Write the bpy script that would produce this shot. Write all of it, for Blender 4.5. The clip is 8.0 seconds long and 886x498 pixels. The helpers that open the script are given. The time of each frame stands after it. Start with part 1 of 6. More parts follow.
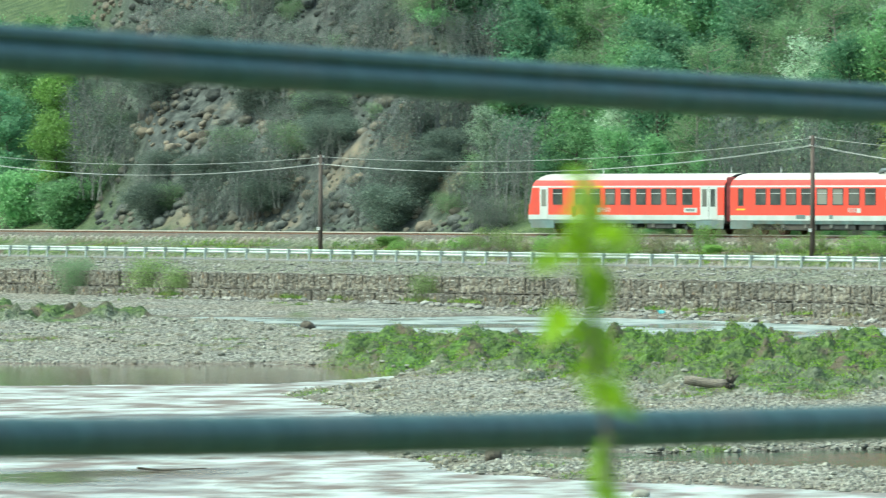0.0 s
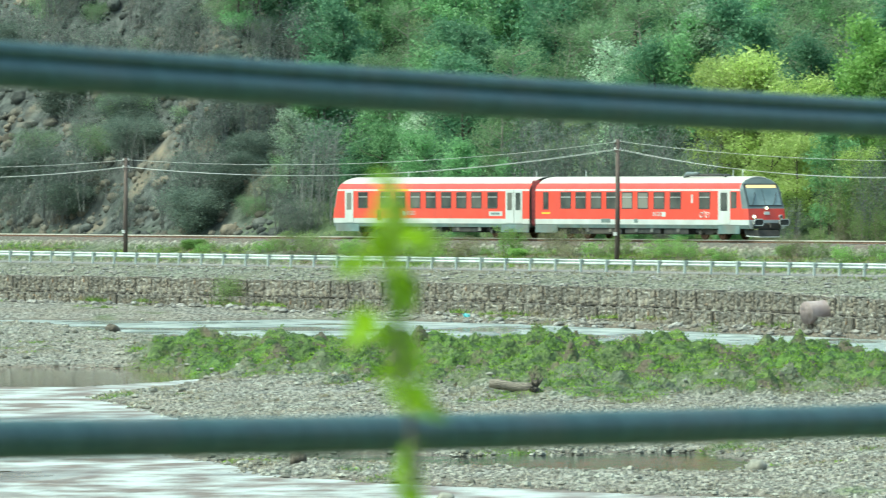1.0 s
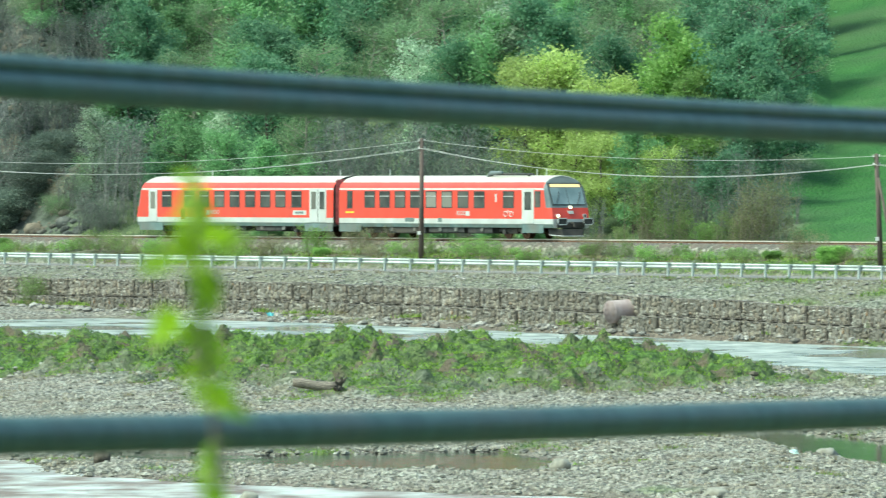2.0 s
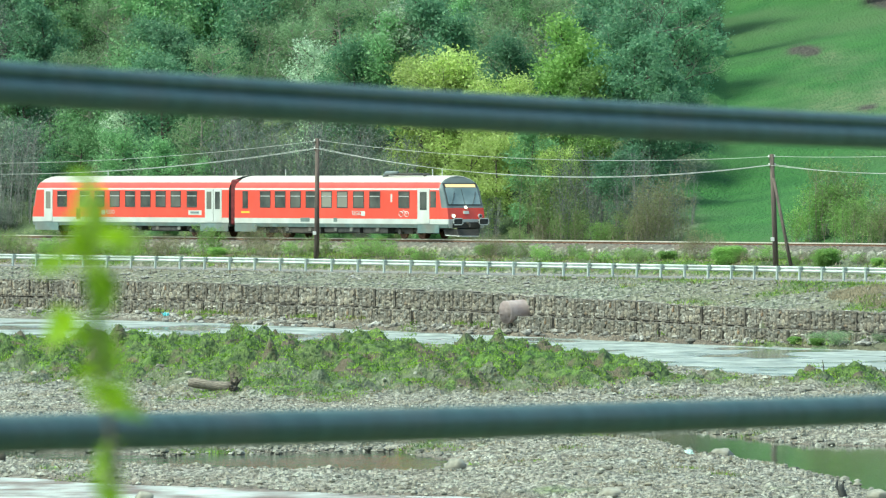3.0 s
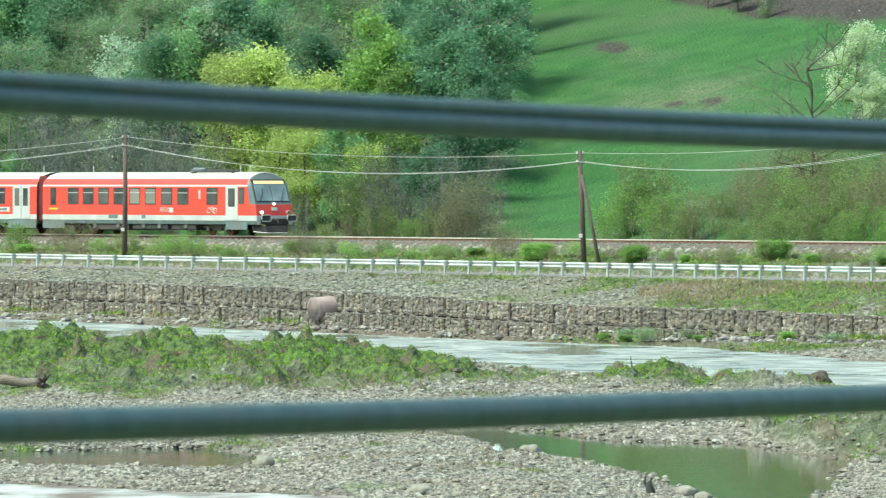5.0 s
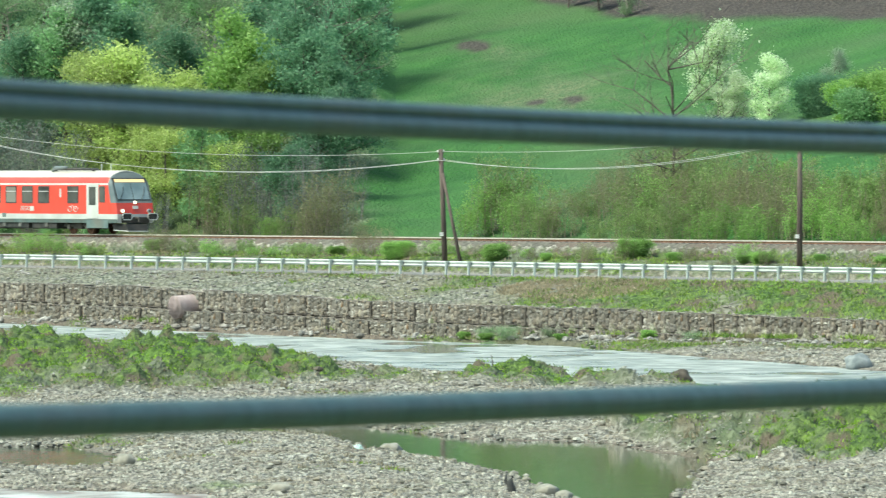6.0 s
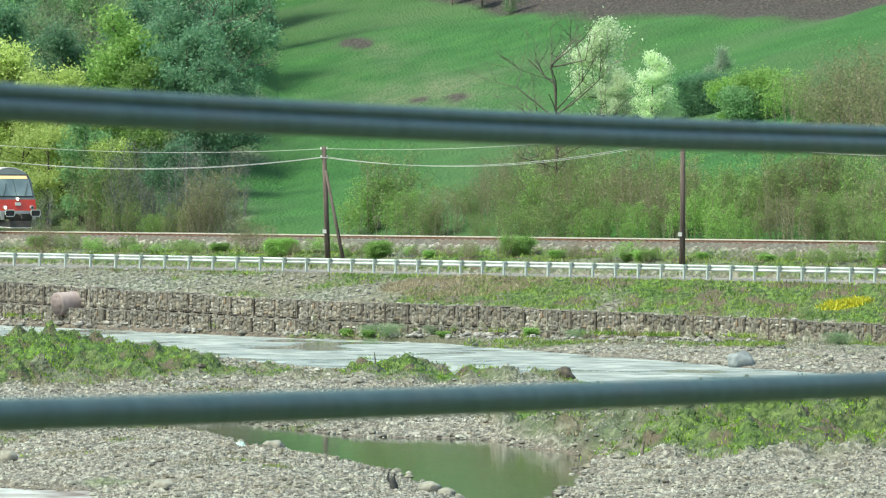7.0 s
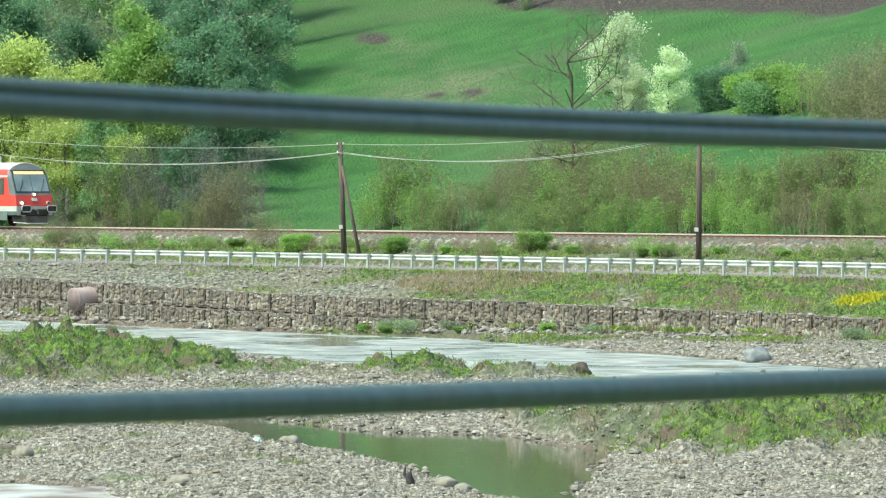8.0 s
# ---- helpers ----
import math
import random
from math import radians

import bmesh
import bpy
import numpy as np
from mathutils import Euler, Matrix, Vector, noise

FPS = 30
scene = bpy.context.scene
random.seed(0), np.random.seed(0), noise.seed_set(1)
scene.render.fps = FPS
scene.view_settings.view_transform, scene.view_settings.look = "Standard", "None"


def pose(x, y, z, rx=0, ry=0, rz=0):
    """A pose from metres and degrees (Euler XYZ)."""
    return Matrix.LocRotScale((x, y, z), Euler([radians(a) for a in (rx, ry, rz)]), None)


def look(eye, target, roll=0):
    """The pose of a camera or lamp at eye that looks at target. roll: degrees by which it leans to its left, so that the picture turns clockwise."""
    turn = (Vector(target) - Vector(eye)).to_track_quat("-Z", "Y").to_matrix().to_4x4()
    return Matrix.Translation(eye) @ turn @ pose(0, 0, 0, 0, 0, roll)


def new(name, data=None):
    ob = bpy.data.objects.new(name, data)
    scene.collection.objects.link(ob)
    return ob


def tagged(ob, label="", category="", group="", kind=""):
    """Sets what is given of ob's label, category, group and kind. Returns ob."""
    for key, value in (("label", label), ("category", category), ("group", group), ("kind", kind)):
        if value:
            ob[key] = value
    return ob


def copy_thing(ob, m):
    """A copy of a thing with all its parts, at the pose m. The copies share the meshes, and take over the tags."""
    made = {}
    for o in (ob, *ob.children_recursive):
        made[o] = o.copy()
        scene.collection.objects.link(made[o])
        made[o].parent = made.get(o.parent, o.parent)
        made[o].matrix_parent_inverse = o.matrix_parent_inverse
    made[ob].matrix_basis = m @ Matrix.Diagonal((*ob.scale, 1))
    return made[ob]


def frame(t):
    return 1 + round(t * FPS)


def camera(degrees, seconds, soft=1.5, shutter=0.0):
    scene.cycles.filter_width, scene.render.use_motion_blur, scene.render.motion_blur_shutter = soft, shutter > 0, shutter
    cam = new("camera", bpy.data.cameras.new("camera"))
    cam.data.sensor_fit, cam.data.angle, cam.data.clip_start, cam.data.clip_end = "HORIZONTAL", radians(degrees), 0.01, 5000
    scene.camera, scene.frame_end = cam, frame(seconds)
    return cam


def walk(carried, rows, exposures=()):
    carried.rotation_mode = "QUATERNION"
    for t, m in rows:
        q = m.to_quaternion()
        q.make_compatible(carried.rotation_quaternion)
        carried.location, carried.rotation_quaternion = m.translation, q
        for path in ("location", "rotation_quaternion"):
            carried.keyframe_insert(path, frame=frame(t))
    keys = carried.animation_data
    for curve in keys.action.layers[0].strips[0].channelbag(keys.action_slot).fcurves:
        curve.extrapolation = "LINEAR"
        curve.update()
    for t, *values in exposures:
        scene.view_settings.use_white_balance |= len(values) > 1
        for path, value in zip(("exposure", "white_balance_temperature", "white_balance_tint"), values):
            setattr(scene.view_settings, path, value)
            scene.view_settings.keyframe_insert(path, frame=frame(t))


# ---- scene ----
# Camera: a long lens on a tripod at the near bank, turning with the railcar.
EYE = Vector((0.0, 0.0, 8.4))
cam = camera(5.61, 8.0, soft=1.2, shutter=0.3)
cam.data.dof.use_dof = True
cam.data.dof.focus_distance = 480.0
cam.data.dof.aperture_fstop = 48.0


def turned(yaw, pitch, roll):
    """The camera at the tripod: degrees to the right of the y axis, above level, and anticlockwise."""
    a, b = radians(yaw), radians(pitch)
    way = Vector((math.sin(a) * math.cos(b), math.cos(a) * math.cos(b), math.sin(b)))
    return look(EYE, EYE + way * 100.0, -roll)


PAN = [
    (0.0, -3.9845, -0.4249, 0.1652), (0.5, -3.3459, -0.4163, 0.1297), (1.0, -2.7496, -0.4065, 0.0814),
    (1.5, -2.1454, -0.4090, 0.0691), (2.0, -1.5071, -0.4141, 0.0418), (2.2, -1.2836, -0.4139, 0.0199),
    (3.3, -0.7267, -0.4138, -0.0050), (3.5, -0.6228, -0.4138, -0.0057), (4.0, -0.3452, -0.4238, 0.0250),
    (4.5, 0.0, -0.4333, 0.0), (4.7, 0.1470, -0.4340, 0.0), (5.8, 1.0513, -0.4440, -0.0100),
    (6.0, 1.2518, -0.4454, -0.0120), (6.5, 1.7162, -0.4540, -0.0676), (7.0, 1.9939, -0.4614, -0.1283),
    (7.5, 1.8956, -0.4898, -0.1123), (8.0, 1.8902, -0.4910, -0.1030),
]
walk(cam, [(t, turned(a, b, c)) for t, a, b, c in PAN], [(0.0, 0.82, 6050, -19.0), (4.0, 0.82, 6200, -14.0), (8.0, 0.80, 6520, -6.0)])

# Thin overcast: wide soft sun high over the near bank, bright sky.
world = bpy.data.worlds.new("sky")
scene.world = world
world.use_nodes = True
wn = world.node_tree.nodes
sky = wn.new("ShaderNodeTexSky")
sky.sky_type, sky.sun_disc = "NISHITA", False
SUN_EL, SUN_AZ = radians(56), radians(243)
sky.sun_elevation, sky.sun_rotation = SUN_EL, SUN_AZ
sky.air_density, sky.dust_density, sky.ozone_density = 1.0, 4.0, 1.0
world.node_tree.links.new(sky.outputs[0], wn["Background"].inputs[0])
wn["Background"].inputs[1].default_value = 0.14
sun = new("sun", bpy.data.lights.new("sun", "SUN"))
sun.data.energy, sun.data.angle, sun.data.color = 2.2, radians(24), (1.0, 0.95, 0.86)
sun.matrix_world = look((0, 0, 60), Vector((0, 0, 60)) - Vector((math.sin(SUN_AZ) * math.cos(SUN_EL), math.cos(SUN_AZ) * math.cos(SUN_EL), math.sin(SUN_EL))))


# ---- materials ----
def nodes_of(name):
    m = bpy.data.materials.new(name)
    m.use_nodes = True
    return m, m.node_tree.nodes, m.node_tree.links, m.node_tree.nodes["Principled BSDF"]


def noise_fac(n, l, scale, detail=4.0, stretch=(1, 1, 1), coords="Object", lo=0.35, hi=0.65):
    tc = n.new("ShaderNodeTexCoord")
    mp = n.new("ShaderNodeMapping")
    mp.inputs["Scale"].default_value = stretch
    tex = n.new("ShaderNodeTexNoise")
    tex.inputs["Scale"].default_value, tex.inputs["Detail"].default_value = scale, detail
    rng = n.new("ShaderNodeMapRange")
    rng.inputs["From Min"].default_value, rng.inputs["From Max"].default_value = lo, hi
    l.new(tc.outputs[coords], mp.inputs[0])
    l.new(mp.outputs[0], tex.inputs["Vector"])
    l.new(tex.outputs["Fac"], rng.inputs["Value"])
    return rng.outputs[0]


def mixed(n, l, fac, a, b):
    mx = n.new("ShaderNodeMix")
    mx.data_type = "RGBA"
    for sock, val in ((mx.inputs[0], fac), (mx.inputs[6], a), (mx.inputs[7], b)):
        if isinstance(val, (int, float)):
            sock.default_value = val
        elif isinstance(val, tuple):
            sock.default_value = (*val, 1.0)
        else:
            l.new(val, sock)
    return mx.outputs[2]


def bumped(n, l, bsdf, height, strength, distance):
    b = n.new("ShaderNodeBump")
    b.inputs["Strength"].default_value, b.inputs["Distance"].default_value = strength, distance
    l.new(height, b.inputs["Height"])
    l.new(b.outputs[0], bsdf.inputs["Normal"])


def surface(name, a, b, scale, rough=0.7, metal=0.0, dirt=None, dirt_scale=0.4, bump=0.0, stretch=(1, 1, 1), island=0.0, coat=0.0):
    """A grainy surface between the colours a and b, with stains of the colour dirt."""
    m, n, l, p = nodes_of(name)
    fine = noise_fac(n, l, scale, 5.0, stretch)
    col = mixed(n, l, fine, a, b)
    if dirt:
        col = mixed(n, l, noise_fac(n, l, dirt_scale, 5.0, stretch, lo=0.45, hi=0.75), col, dirt)
    if island:
        g = n.new("ShaderNodeNewGeometry")
        hsv = n.new("ShaderNodeHueSaturation")
        rng = n.new("ShaderNodeMapRange")
        rng.inputs["To Min"].default_value, rng.inputs["To Max"].default_value = 1 - island, 1 + island
        l.new(g.outputs["Random Per Island"], rng.inputs["Value"])
        l.new(rng.outputs[0], hsv.inputs["Value"])
        l.new(col, hsv.inputs["Color"])
        col = hsv.outputs[0]
    l.new(col, p.inputs["Base Color"])
    p.inputs["Roughness"].default_value, p.inputs["Metallic"].default_value = rough, metal
    p.inputs["Coat Weight"].default_value = coat
    if bump:
        bumped(n, l, p, fine, 0.6, bump)
    return m


def leafy(name, a, b, glow=0.35):
    """Leaves: each leaf its own shade between a and b, some light passing through."""
    m, n, l, p = nodes_of(name)
    g = n.new("ShaderNodeNewGeometry")
    info = n.new("ShaderNodeObjectInfo")
    col = mixed(n, l, g.outputs["Random Per Island"], a, b)
    hsv = n.new("ShaderNodeHueSaturation")
    rng = n.new("ShaderNodeMapRange")
    rng.inputs["To Min"].default_value, rng.inputs["To Max"].default_value = 0.75, 1.25
    l.new(info.outputs["Random"], rng.inputs["Value"])
    l.new(rng.outputs[0], hsv.inputs["Value"])
    l.new(col, hsv.inputs["Color"])
    l.new(hsv.outputs[0], p.inputs["Base Color"])
    p.inputs["Roughness"].default_value = 0.6
    tr = n.new("ShaderNodeBsdfTranslucent")
    l.new(hsv.outputs[0], tr.inputs["Color"])
    ms = n.new("ShaderNodeMixShader")
    ms.inputs[0].default_value = glow
    l.new(p.outputs[0], ms.inputs[1])
    l.new(tr.outputs[0], ms.inputs[2])
    l.new(ms.outputs[0], n["Material Output"].inputs[0])
    return m


def grassy(name, dark, bright, straw):
    """Blades that change from tussock to tussock: dark, bright and dry patches."""
    m, n, l, p = nodes_of(name)
    g = n.new("ShaderNodeNewGeometry")
    lush = noise_fac(n, l, 0.9, 4.0, (1, 0.45, 1), lo=0.38, hi=0.60)
    both = n.new("ShaderNodeMath")
    both.operation = "MULTIPLY_ADD"
    l.new(g.outputs["Random Per Island"], both.inputs[0])
    both.inputs[1].default_value = 0.45
    l.new(lush, both.inputs[2])
    both.use_clamp = True
    col = mixed(n, l, both.outputs[0], dark, bright)
    col = mixed(n, l, noise_fac(n, l, 0.55, 5.0, (1, 0.4, 1), lo=0.57, hi=0.66), col, straw)
    l.new(col, p.inputs["Base Color"])
    p.inputs["Roughness"].default_value = 0.65
    tr = n.new("ShaderNodeBsdfTranslucent")
    l.new(col, tr.inputs["Color"])
    ms = n.new("ShaderNodeMixShader")
    ms.inputs[0].default_value = 0.25
    l.new(p.outputs[0], ms.inputs[1])
    l.new(tr.outputs[0], ms.inputs[2])
    l.new(ms.outputs[0], n["Material Output"].inputs[0])
    return m


def attribute(n, name):
    at = n.new("ShaderNodeAttribute")
    at.attribute_name = name
    return at.outputs["Fac"]


def ground_material():
    """Gravel, turf, bare rock and ploughed soil, chosen by the ground's own layers."""
    m, n, l, p = nodes_of("riverbank_ground")
    pebble = noise_fac(n, l, 5.0, 8.0, (1, 0.3, 1), lo=0.38, hi=0.62)
    patch = noise_fac(n, l, 0.16, 4.0, lo=0.35, hi=0.7)
    gravel = mixed(n, l, pebble, (0.070, 0.070, 0.056), (0.40, 0.395, 0.345))
    gravel = mixed(n, l, patch, gravel, mixed(n, l, pebble, (0.15, 0.13, 0.095), (0.34, 0.31, 0.25)))
    wet = noise_fac(n, l, 0.9, 3.0)
    sand = mixed(n, l, wet, (0.12, 0.10, 0.08), (0.20, 0.17, 0.13))
    col = mixed(n, l, attribute(n, "wet"), gravel, sand)
    tuft = noise_fac(n, l, 3.0, 8.0, (1, 0.6, 1), lo=0.35, hi=0.65)
    wide = noise_fac(n, l, 0.12, 4.0)
    # The turf's dark end paints in shadow between tussocks.
    turf = mixed(n, l, tuft, (0.016, 0.045, 0.008), (0.13, 0.235, 0.035))
    turf = mixed(n, l, wide, turf, mixed(n, l, tuft, (0.04, 0.07, 0.02), (0.15, 0.20, 0.06)))
    turf = mixed(n, l, noise_fac(n, l, 0.75, 4.0, (1, 0.4, 1), lo=0.52, hi=0.62), turf, (0.115, 0.095, 0.06))
    col = mixed(n, l, attribute(n, "turf"), col, turf)
    meadow = mixed(n, l, noise_fac(n, l, 0.35, 5.0), (0.026, 0.112, 0.018), (0.050, 0.160, 0.030))
    meadow = mixed(n, l, noise_fac(n, l, 0.05, 4.0, lo=0.45, hi=0.62), meadow, (0.066, 0.138, 0.042))
    stubble = mixed(n, l, noise_fac(n, l, 2.2, 5.0, (1, 0.5, 1)), (0.07, 0.13, 0.05), (0.19, 0.21, 0.115))
    meadow = mixed(n, l, attribute(n, "stubble"), meadow, stubble)
    col = mixed(n, l, attribute(n, "meadow"), col, meadow)
    litter = mixed(n, l, noise_fac(n, l, 0.8, 5.0), (0.045, 0.08, 0.032), (0.115, 0.155, 0.065))
    col = mixed(n, l, attribute(n, "litter"), col, litter)
    rock = mixed(n, l, noise_fac(n, l, 1.6, 9.0, (1, 1, 0.8), lo=0.38, hi=0.62), (0.020, 0.025, 0.024), (0.095, 0.105, 0.098))
    rock = mixed(n, l, noise_fac(n, l, 0.14, 6.0, lo=0.62, hi=0.70), rock, (0.21, 0.175, 0.125))
    col = mixed(n, l, attribute(n, "rock"), col, rock)
    soil = mixed(n, l, pebble, (0.034, 0.029, 0.026), (0.085, 0.070, 0.060))
    col = mixed(n, l, attribute(n, "soil"), col, soil)
    l.new(col, p.inputs["Base Color"])
    p.inputs["Roughness"].default_value = 0.9
    crag = noise_fac(n, l, 0.8, 9.0, lo=0.0, hi=0.10)
    relief = mixed(n, l, attribute(n, "rock"), pebble, crag)
    bumped(n, l, p, relief, 0.9, 0.15)
    return m


def water_material(name, calm, broken, scale, tilt, share, patch=0.10, gloss=0.5):
    """Water: dark where calm, pale where it runs broken over stones, with the sky's reflection put into that pale
    colour; share is the broken part.
    """
    m, n, l, p = nodes_of(name)
    ripple = noise_fac(n, l, scale, 5.0, (1, 0.4, 1), lo=0.0, hi=1.0)
    where = noise_fac(n, l, patch, 6.0, (1.4, 0.8, 1), lo=0.62 - 0.3 * share, hi=0.74 - 0.3 * share)
    streak = noise_fac(n, l, scale * 0.45, 5.0, (1.0, 0.55, 1), lo=0.40, hi=0.62)
    foam_sheen = n.new("ShaderNodeMath")
    foam_sheen.operation = "MULTIPLY"
    l.new(where, foam_sheen.inputs[0])
    l.new(streak, foam_sheen.inputs[1])
    l.new(mixed(n, l, foam_sheen.outputs[0], calm, broken), p.inputs["Base Color"])
    rr = n.new("ShaderNodeMapRange")
    rr.inputs["To Min"].default_value, rr.inputs["To Max"].default_value = 0.06, 0.55
    l.new(where, rr.inputs["Value"])
    l.new(rr.outputs[0], p.inputs["Roughness"])
    p.inputs["IOR"].default_value = 1.33
    p.inputs["Specular IOR Level"].default_value = gloss
    hgt = n.new("ShaderNodeMath")
    hgt.operation = "MULTIPLY_ADD"
    l.new(where, hgt.inputs[0])
    hgt.inputs[1].default_value, hgt.inputs[2].default_value = 0.9, 0.1
    h2 = n.new("ShaderNodeMath")
    h2.operation = "MULTIPLY"
    l.new(hgt.outputs[0], h2.inputs[0])
    l.new(ripple, h2.inputs[1])
    bumped(n, l, p, h2.outputs[0], 1.0, tilt)
    return m


def stony(name):
    """Quarried wall stone: each one its own grey, tan, brown or rust, mixed with brown in the hollows."""
    m, n, l, p = nodes_of(name)
    g = n.new("ShaderNodeNewGeometry")
    ramp = n.new("ShaderNodeValToRGB")
    ramp.color_ramp.interpolation = "CONSTANT"
    tones = [(0.0, (0.13, 0.125, 0.11)), (0.14, (0.27, 0.265, 0.24)), (0.36, (0.36, 0.325, 0.25)), (0.52, (0.23, 0.195, 0.15)), (0.66, (0.42, 0.41, 0.37)), (0.80, (0.34, 0.235, 0.145)), (0.90, (0.25, 0.25, 0.23))]
    for k, (at_, c) in enumerate(tones):
        e = ramp.color_ramp.elements[k] if k < 2 else ramp.color_ramp.elements.new(at_)
        e.position, e.color = at_, (*c, 1.0)
    l.new(g.outputs["Random Per Island"], ramp.inputs[0])
    fine = noise_fac(n, l, 6.0, 5.0)
    col = mixed(n, l, fine, (0.19, 0.175, 0.145), ramp.outputs[0])
    info = n.new("ShaderNodeObjectInfo")
    hsv = n.new("ShaderNodeHueSaturation")
    rng = n.new("ShaderNodeMapRange")
    rng.inputs["To Min"].default_value, rng.inputs["To Max"].default_value = 0.75, 1.2
    l.new(info.outputs["Random"], rng.inputs["Value"])
    l.new(rng.outputs[0], hsv.inputs["Value"])
    l.new(col, hsv.inputs["Color"])
    l.new(hsv.outputs[0], p.inputs["Base Color"])
    p.inputs["Roughness"].default_value = 0.9
    bumped(n, l, p, fine, 0.6, 0.03)
    return m


GROUND = ground_material()
# Pale river and riffle colours stand in for sky mirrored by the ripples.
RIVER = water_material("river_water", (0.22, 0.25, 0.23), (0.43, 0.465, 0.44), 1.3, 0.30, 0.75, 0.12, gloss=0.4)
RIFFLE = water_material("shallow_riffles", (0.19, 0.150, 0.125), (0.52, 0.56, 0.54), 1.0, 0.30, 1.0, 0.035)
POND = water_material("still_water", (0.046, 0.044, 0.028), (0.06, 0.065, 0.04), 1.4, 0.05, -1.0, gloss=0.22)
POOL = water_material("pool_water", (0.030, 0.030, 0.022), (0.08, 0.08, 0.07), 1.6, 0.5, -1.0, gloss=0.2)
MUDWATER = water_material("muddy_water", (0.17, 0.115, 0.092), (0.22, 0.15, 0.12), 0.6, 0.06, -1.0, gloss=0.25)
STONE = surface("river_stone", (0.155, 0.158, 0.132), (0.35, 0.352, 0.305), 3.0, 0.85, dirt=(0.19, 0.165, 0.12), bump=0.03, island=0.5)
GABION = stony("gabion_stone")
DARKGAP = surface("wall_gap", (0.11, 0.10, 0.082), (0.18, 0.165, 0.14), 3.0, 0.95)
WIRE = surface("gabion_wire", (0.10, 0.09, 0.08), (0.18, 0.16, 0.15), 9.0, 0.6, 0.4)
ZINC = surface("galvanised_steel", (0.46, 0.52, 0.50), (0.62, 0.66, 0.63), 2.0, 0.5, 0.0, dirt=(0.36, 0.40, 0.38), bump=0.002)
POSTZINC = surface("dull_galvanised_steel", (0.34, 0.40, 0.385), (0.44, 0.50, 0.48), 2.0, 0.55, 0.0, dirt=(0.28, 0.32, 0.30), bump=0.002)
ASPHALT = surface("asphalt", (0.16, 0.16, 0.16), (0.24, 0.24, 0.23), 6.0, 0.9, dirt=(0.3, 0.28, 0.25), bump=0.01)
BALLAST = surface("ballast_stone", (0.07, 0.068, 0.056), (0.16, 0.155, 0.13), 4.0, 0.95, dirt=(0.14, 0.10, 0.08), bump=0.05)
# Worn steel; its cream base also paints in the glint along the rail.
RAILTOP = surface("polished_rail", (0.58, 0.55, 0.48), (0.72, 0.68, 0.60), 3.0, 0.35, 0.3)
RUST = surface("rusty_steel", (0.10, 0.055, 0.035), (0.19, 0.11, 0.07), 5.0, 0.85, 0.2, bump=0.004)
SLEEPER = surface("concrete_sleeper", (0.22, 0.20, 0.18), (0.34, 0.32, 0.29), 6.0, 0.9, bump=0.01)
POLEWOOD = surface("weathered_pole_wood", (0.07, 0.055, 0.048), (0.15, 0.115, 0.10), 3.0, 0.85, stretch=(4, 4, 0.4), bump=0.01)
BARK = surface("bark", (0.07, 0.06, 0.05), (0.15, 0.13, 0.11), 6.0, 0.9, bump=0.02)
PORCELAIN = surface("porcelain", (0.6, 0.6, 0.58), (0.75, 0.75, 0.72), 4.0, 0.25)
WIRELINE = surface("line_wire", (0.55, 0.55, 0.50), (0.7, 0.7, 0.64), 3.0, 0.4, 0.6)
RUBBER = surface("weathered_cable_sheath", (0.052, 0.098, 0.092), (0.080, 0.140, 0.132), 30.0, 0.40, 0.0, dirt=(0.09, 0.115, 0.105), dirt_scale=8.0, bump=0.0008)
RUBBER.node_tree.nodes["Principled BSDF"].inputs["Specular IOR Level"].default_value = 0.45
PIPE = surface("corrugated_pipe_plastic", (0.33, 0.26, 0.255), (0.45, 0.375, 0.37), 2.0, 0.7, dirt=(0.30, 0.24, 0.21), dirt_scale=0.9)
DRIFT = surface("driftwood", (0.13, 0.115, 0.095), (0.28, 0.245, 0.20), 5.0, 0.9, stretch=(1, 1, 4), bump=0.02)
# Dark patches of BLADE carry the tussocks' shadows as colour.
BLADE = grassy("grass_blades", (0.016, 0.056, 0.008), (0.25, 0.42, 0.035), (0.20, 0.175, 0.11))
VERGEBLADE = grassy("verge_blades", (0.07, 0.15, 0.022), (0.25, 0.37, 0.06), (0.27, 0.24, 0.13))
CRAG = surface("cliff_rock", (0.030, 0.036, 0.034), (0.10, 0.108, 0.10), 1.4, 0.95, dirt=(0.24, 0.195, 0.14), dirt_scale=0.16, bump=0.15, island=0.25)
DRYBLADE = leafy("dry_stalks", (0.22, 0.19, 0.12), (0.36, 0.31, 0.21), 0.2)
FLOWER = leafy("yellow_petals", (0.50, 0.52, 0.04), (0.72, 0.66, 0.05), 0.3)
LEAF_OLIVE = leafy("olive_leaves", (0.17, 0.27, 0.08), (0.32, 0.43, 0.16), 0.45)
# LEAF_MID, LEAF_DARK and LEAF_GREY are paled and blued to paint in haze.
LEAF_MID = leafy("spring_leaves", (0.16, 0.32, 0.135), (0.30, 0.50, 0.235), 0.5)
LEAF_DARK = leafy("dark_leaves", (0.12, 0.265, 0.145), (0.22, 0.395, 0.225), 0.5)
LEAF_LIME = leafy("lime_leaves", (0.35, 0.47, 0.12), (0.55, 0.66, 0.24), 0.5)
LEAF_FRESH = leafy("fresh_leaves", (0.19, 0.35, 0.08), (0.34, 0.52, 0.16), 0.5)
LEAF_BLOOM = leafy("blossom", (0.36, 0.55, 0.22), (0.90, 0.95, 0.78), 0.5)
LEAF_PALE = leafy("silvery_leaves", (0.26, 0.40, 0.24), (0.60, 0.70, 0.54), 0.5)
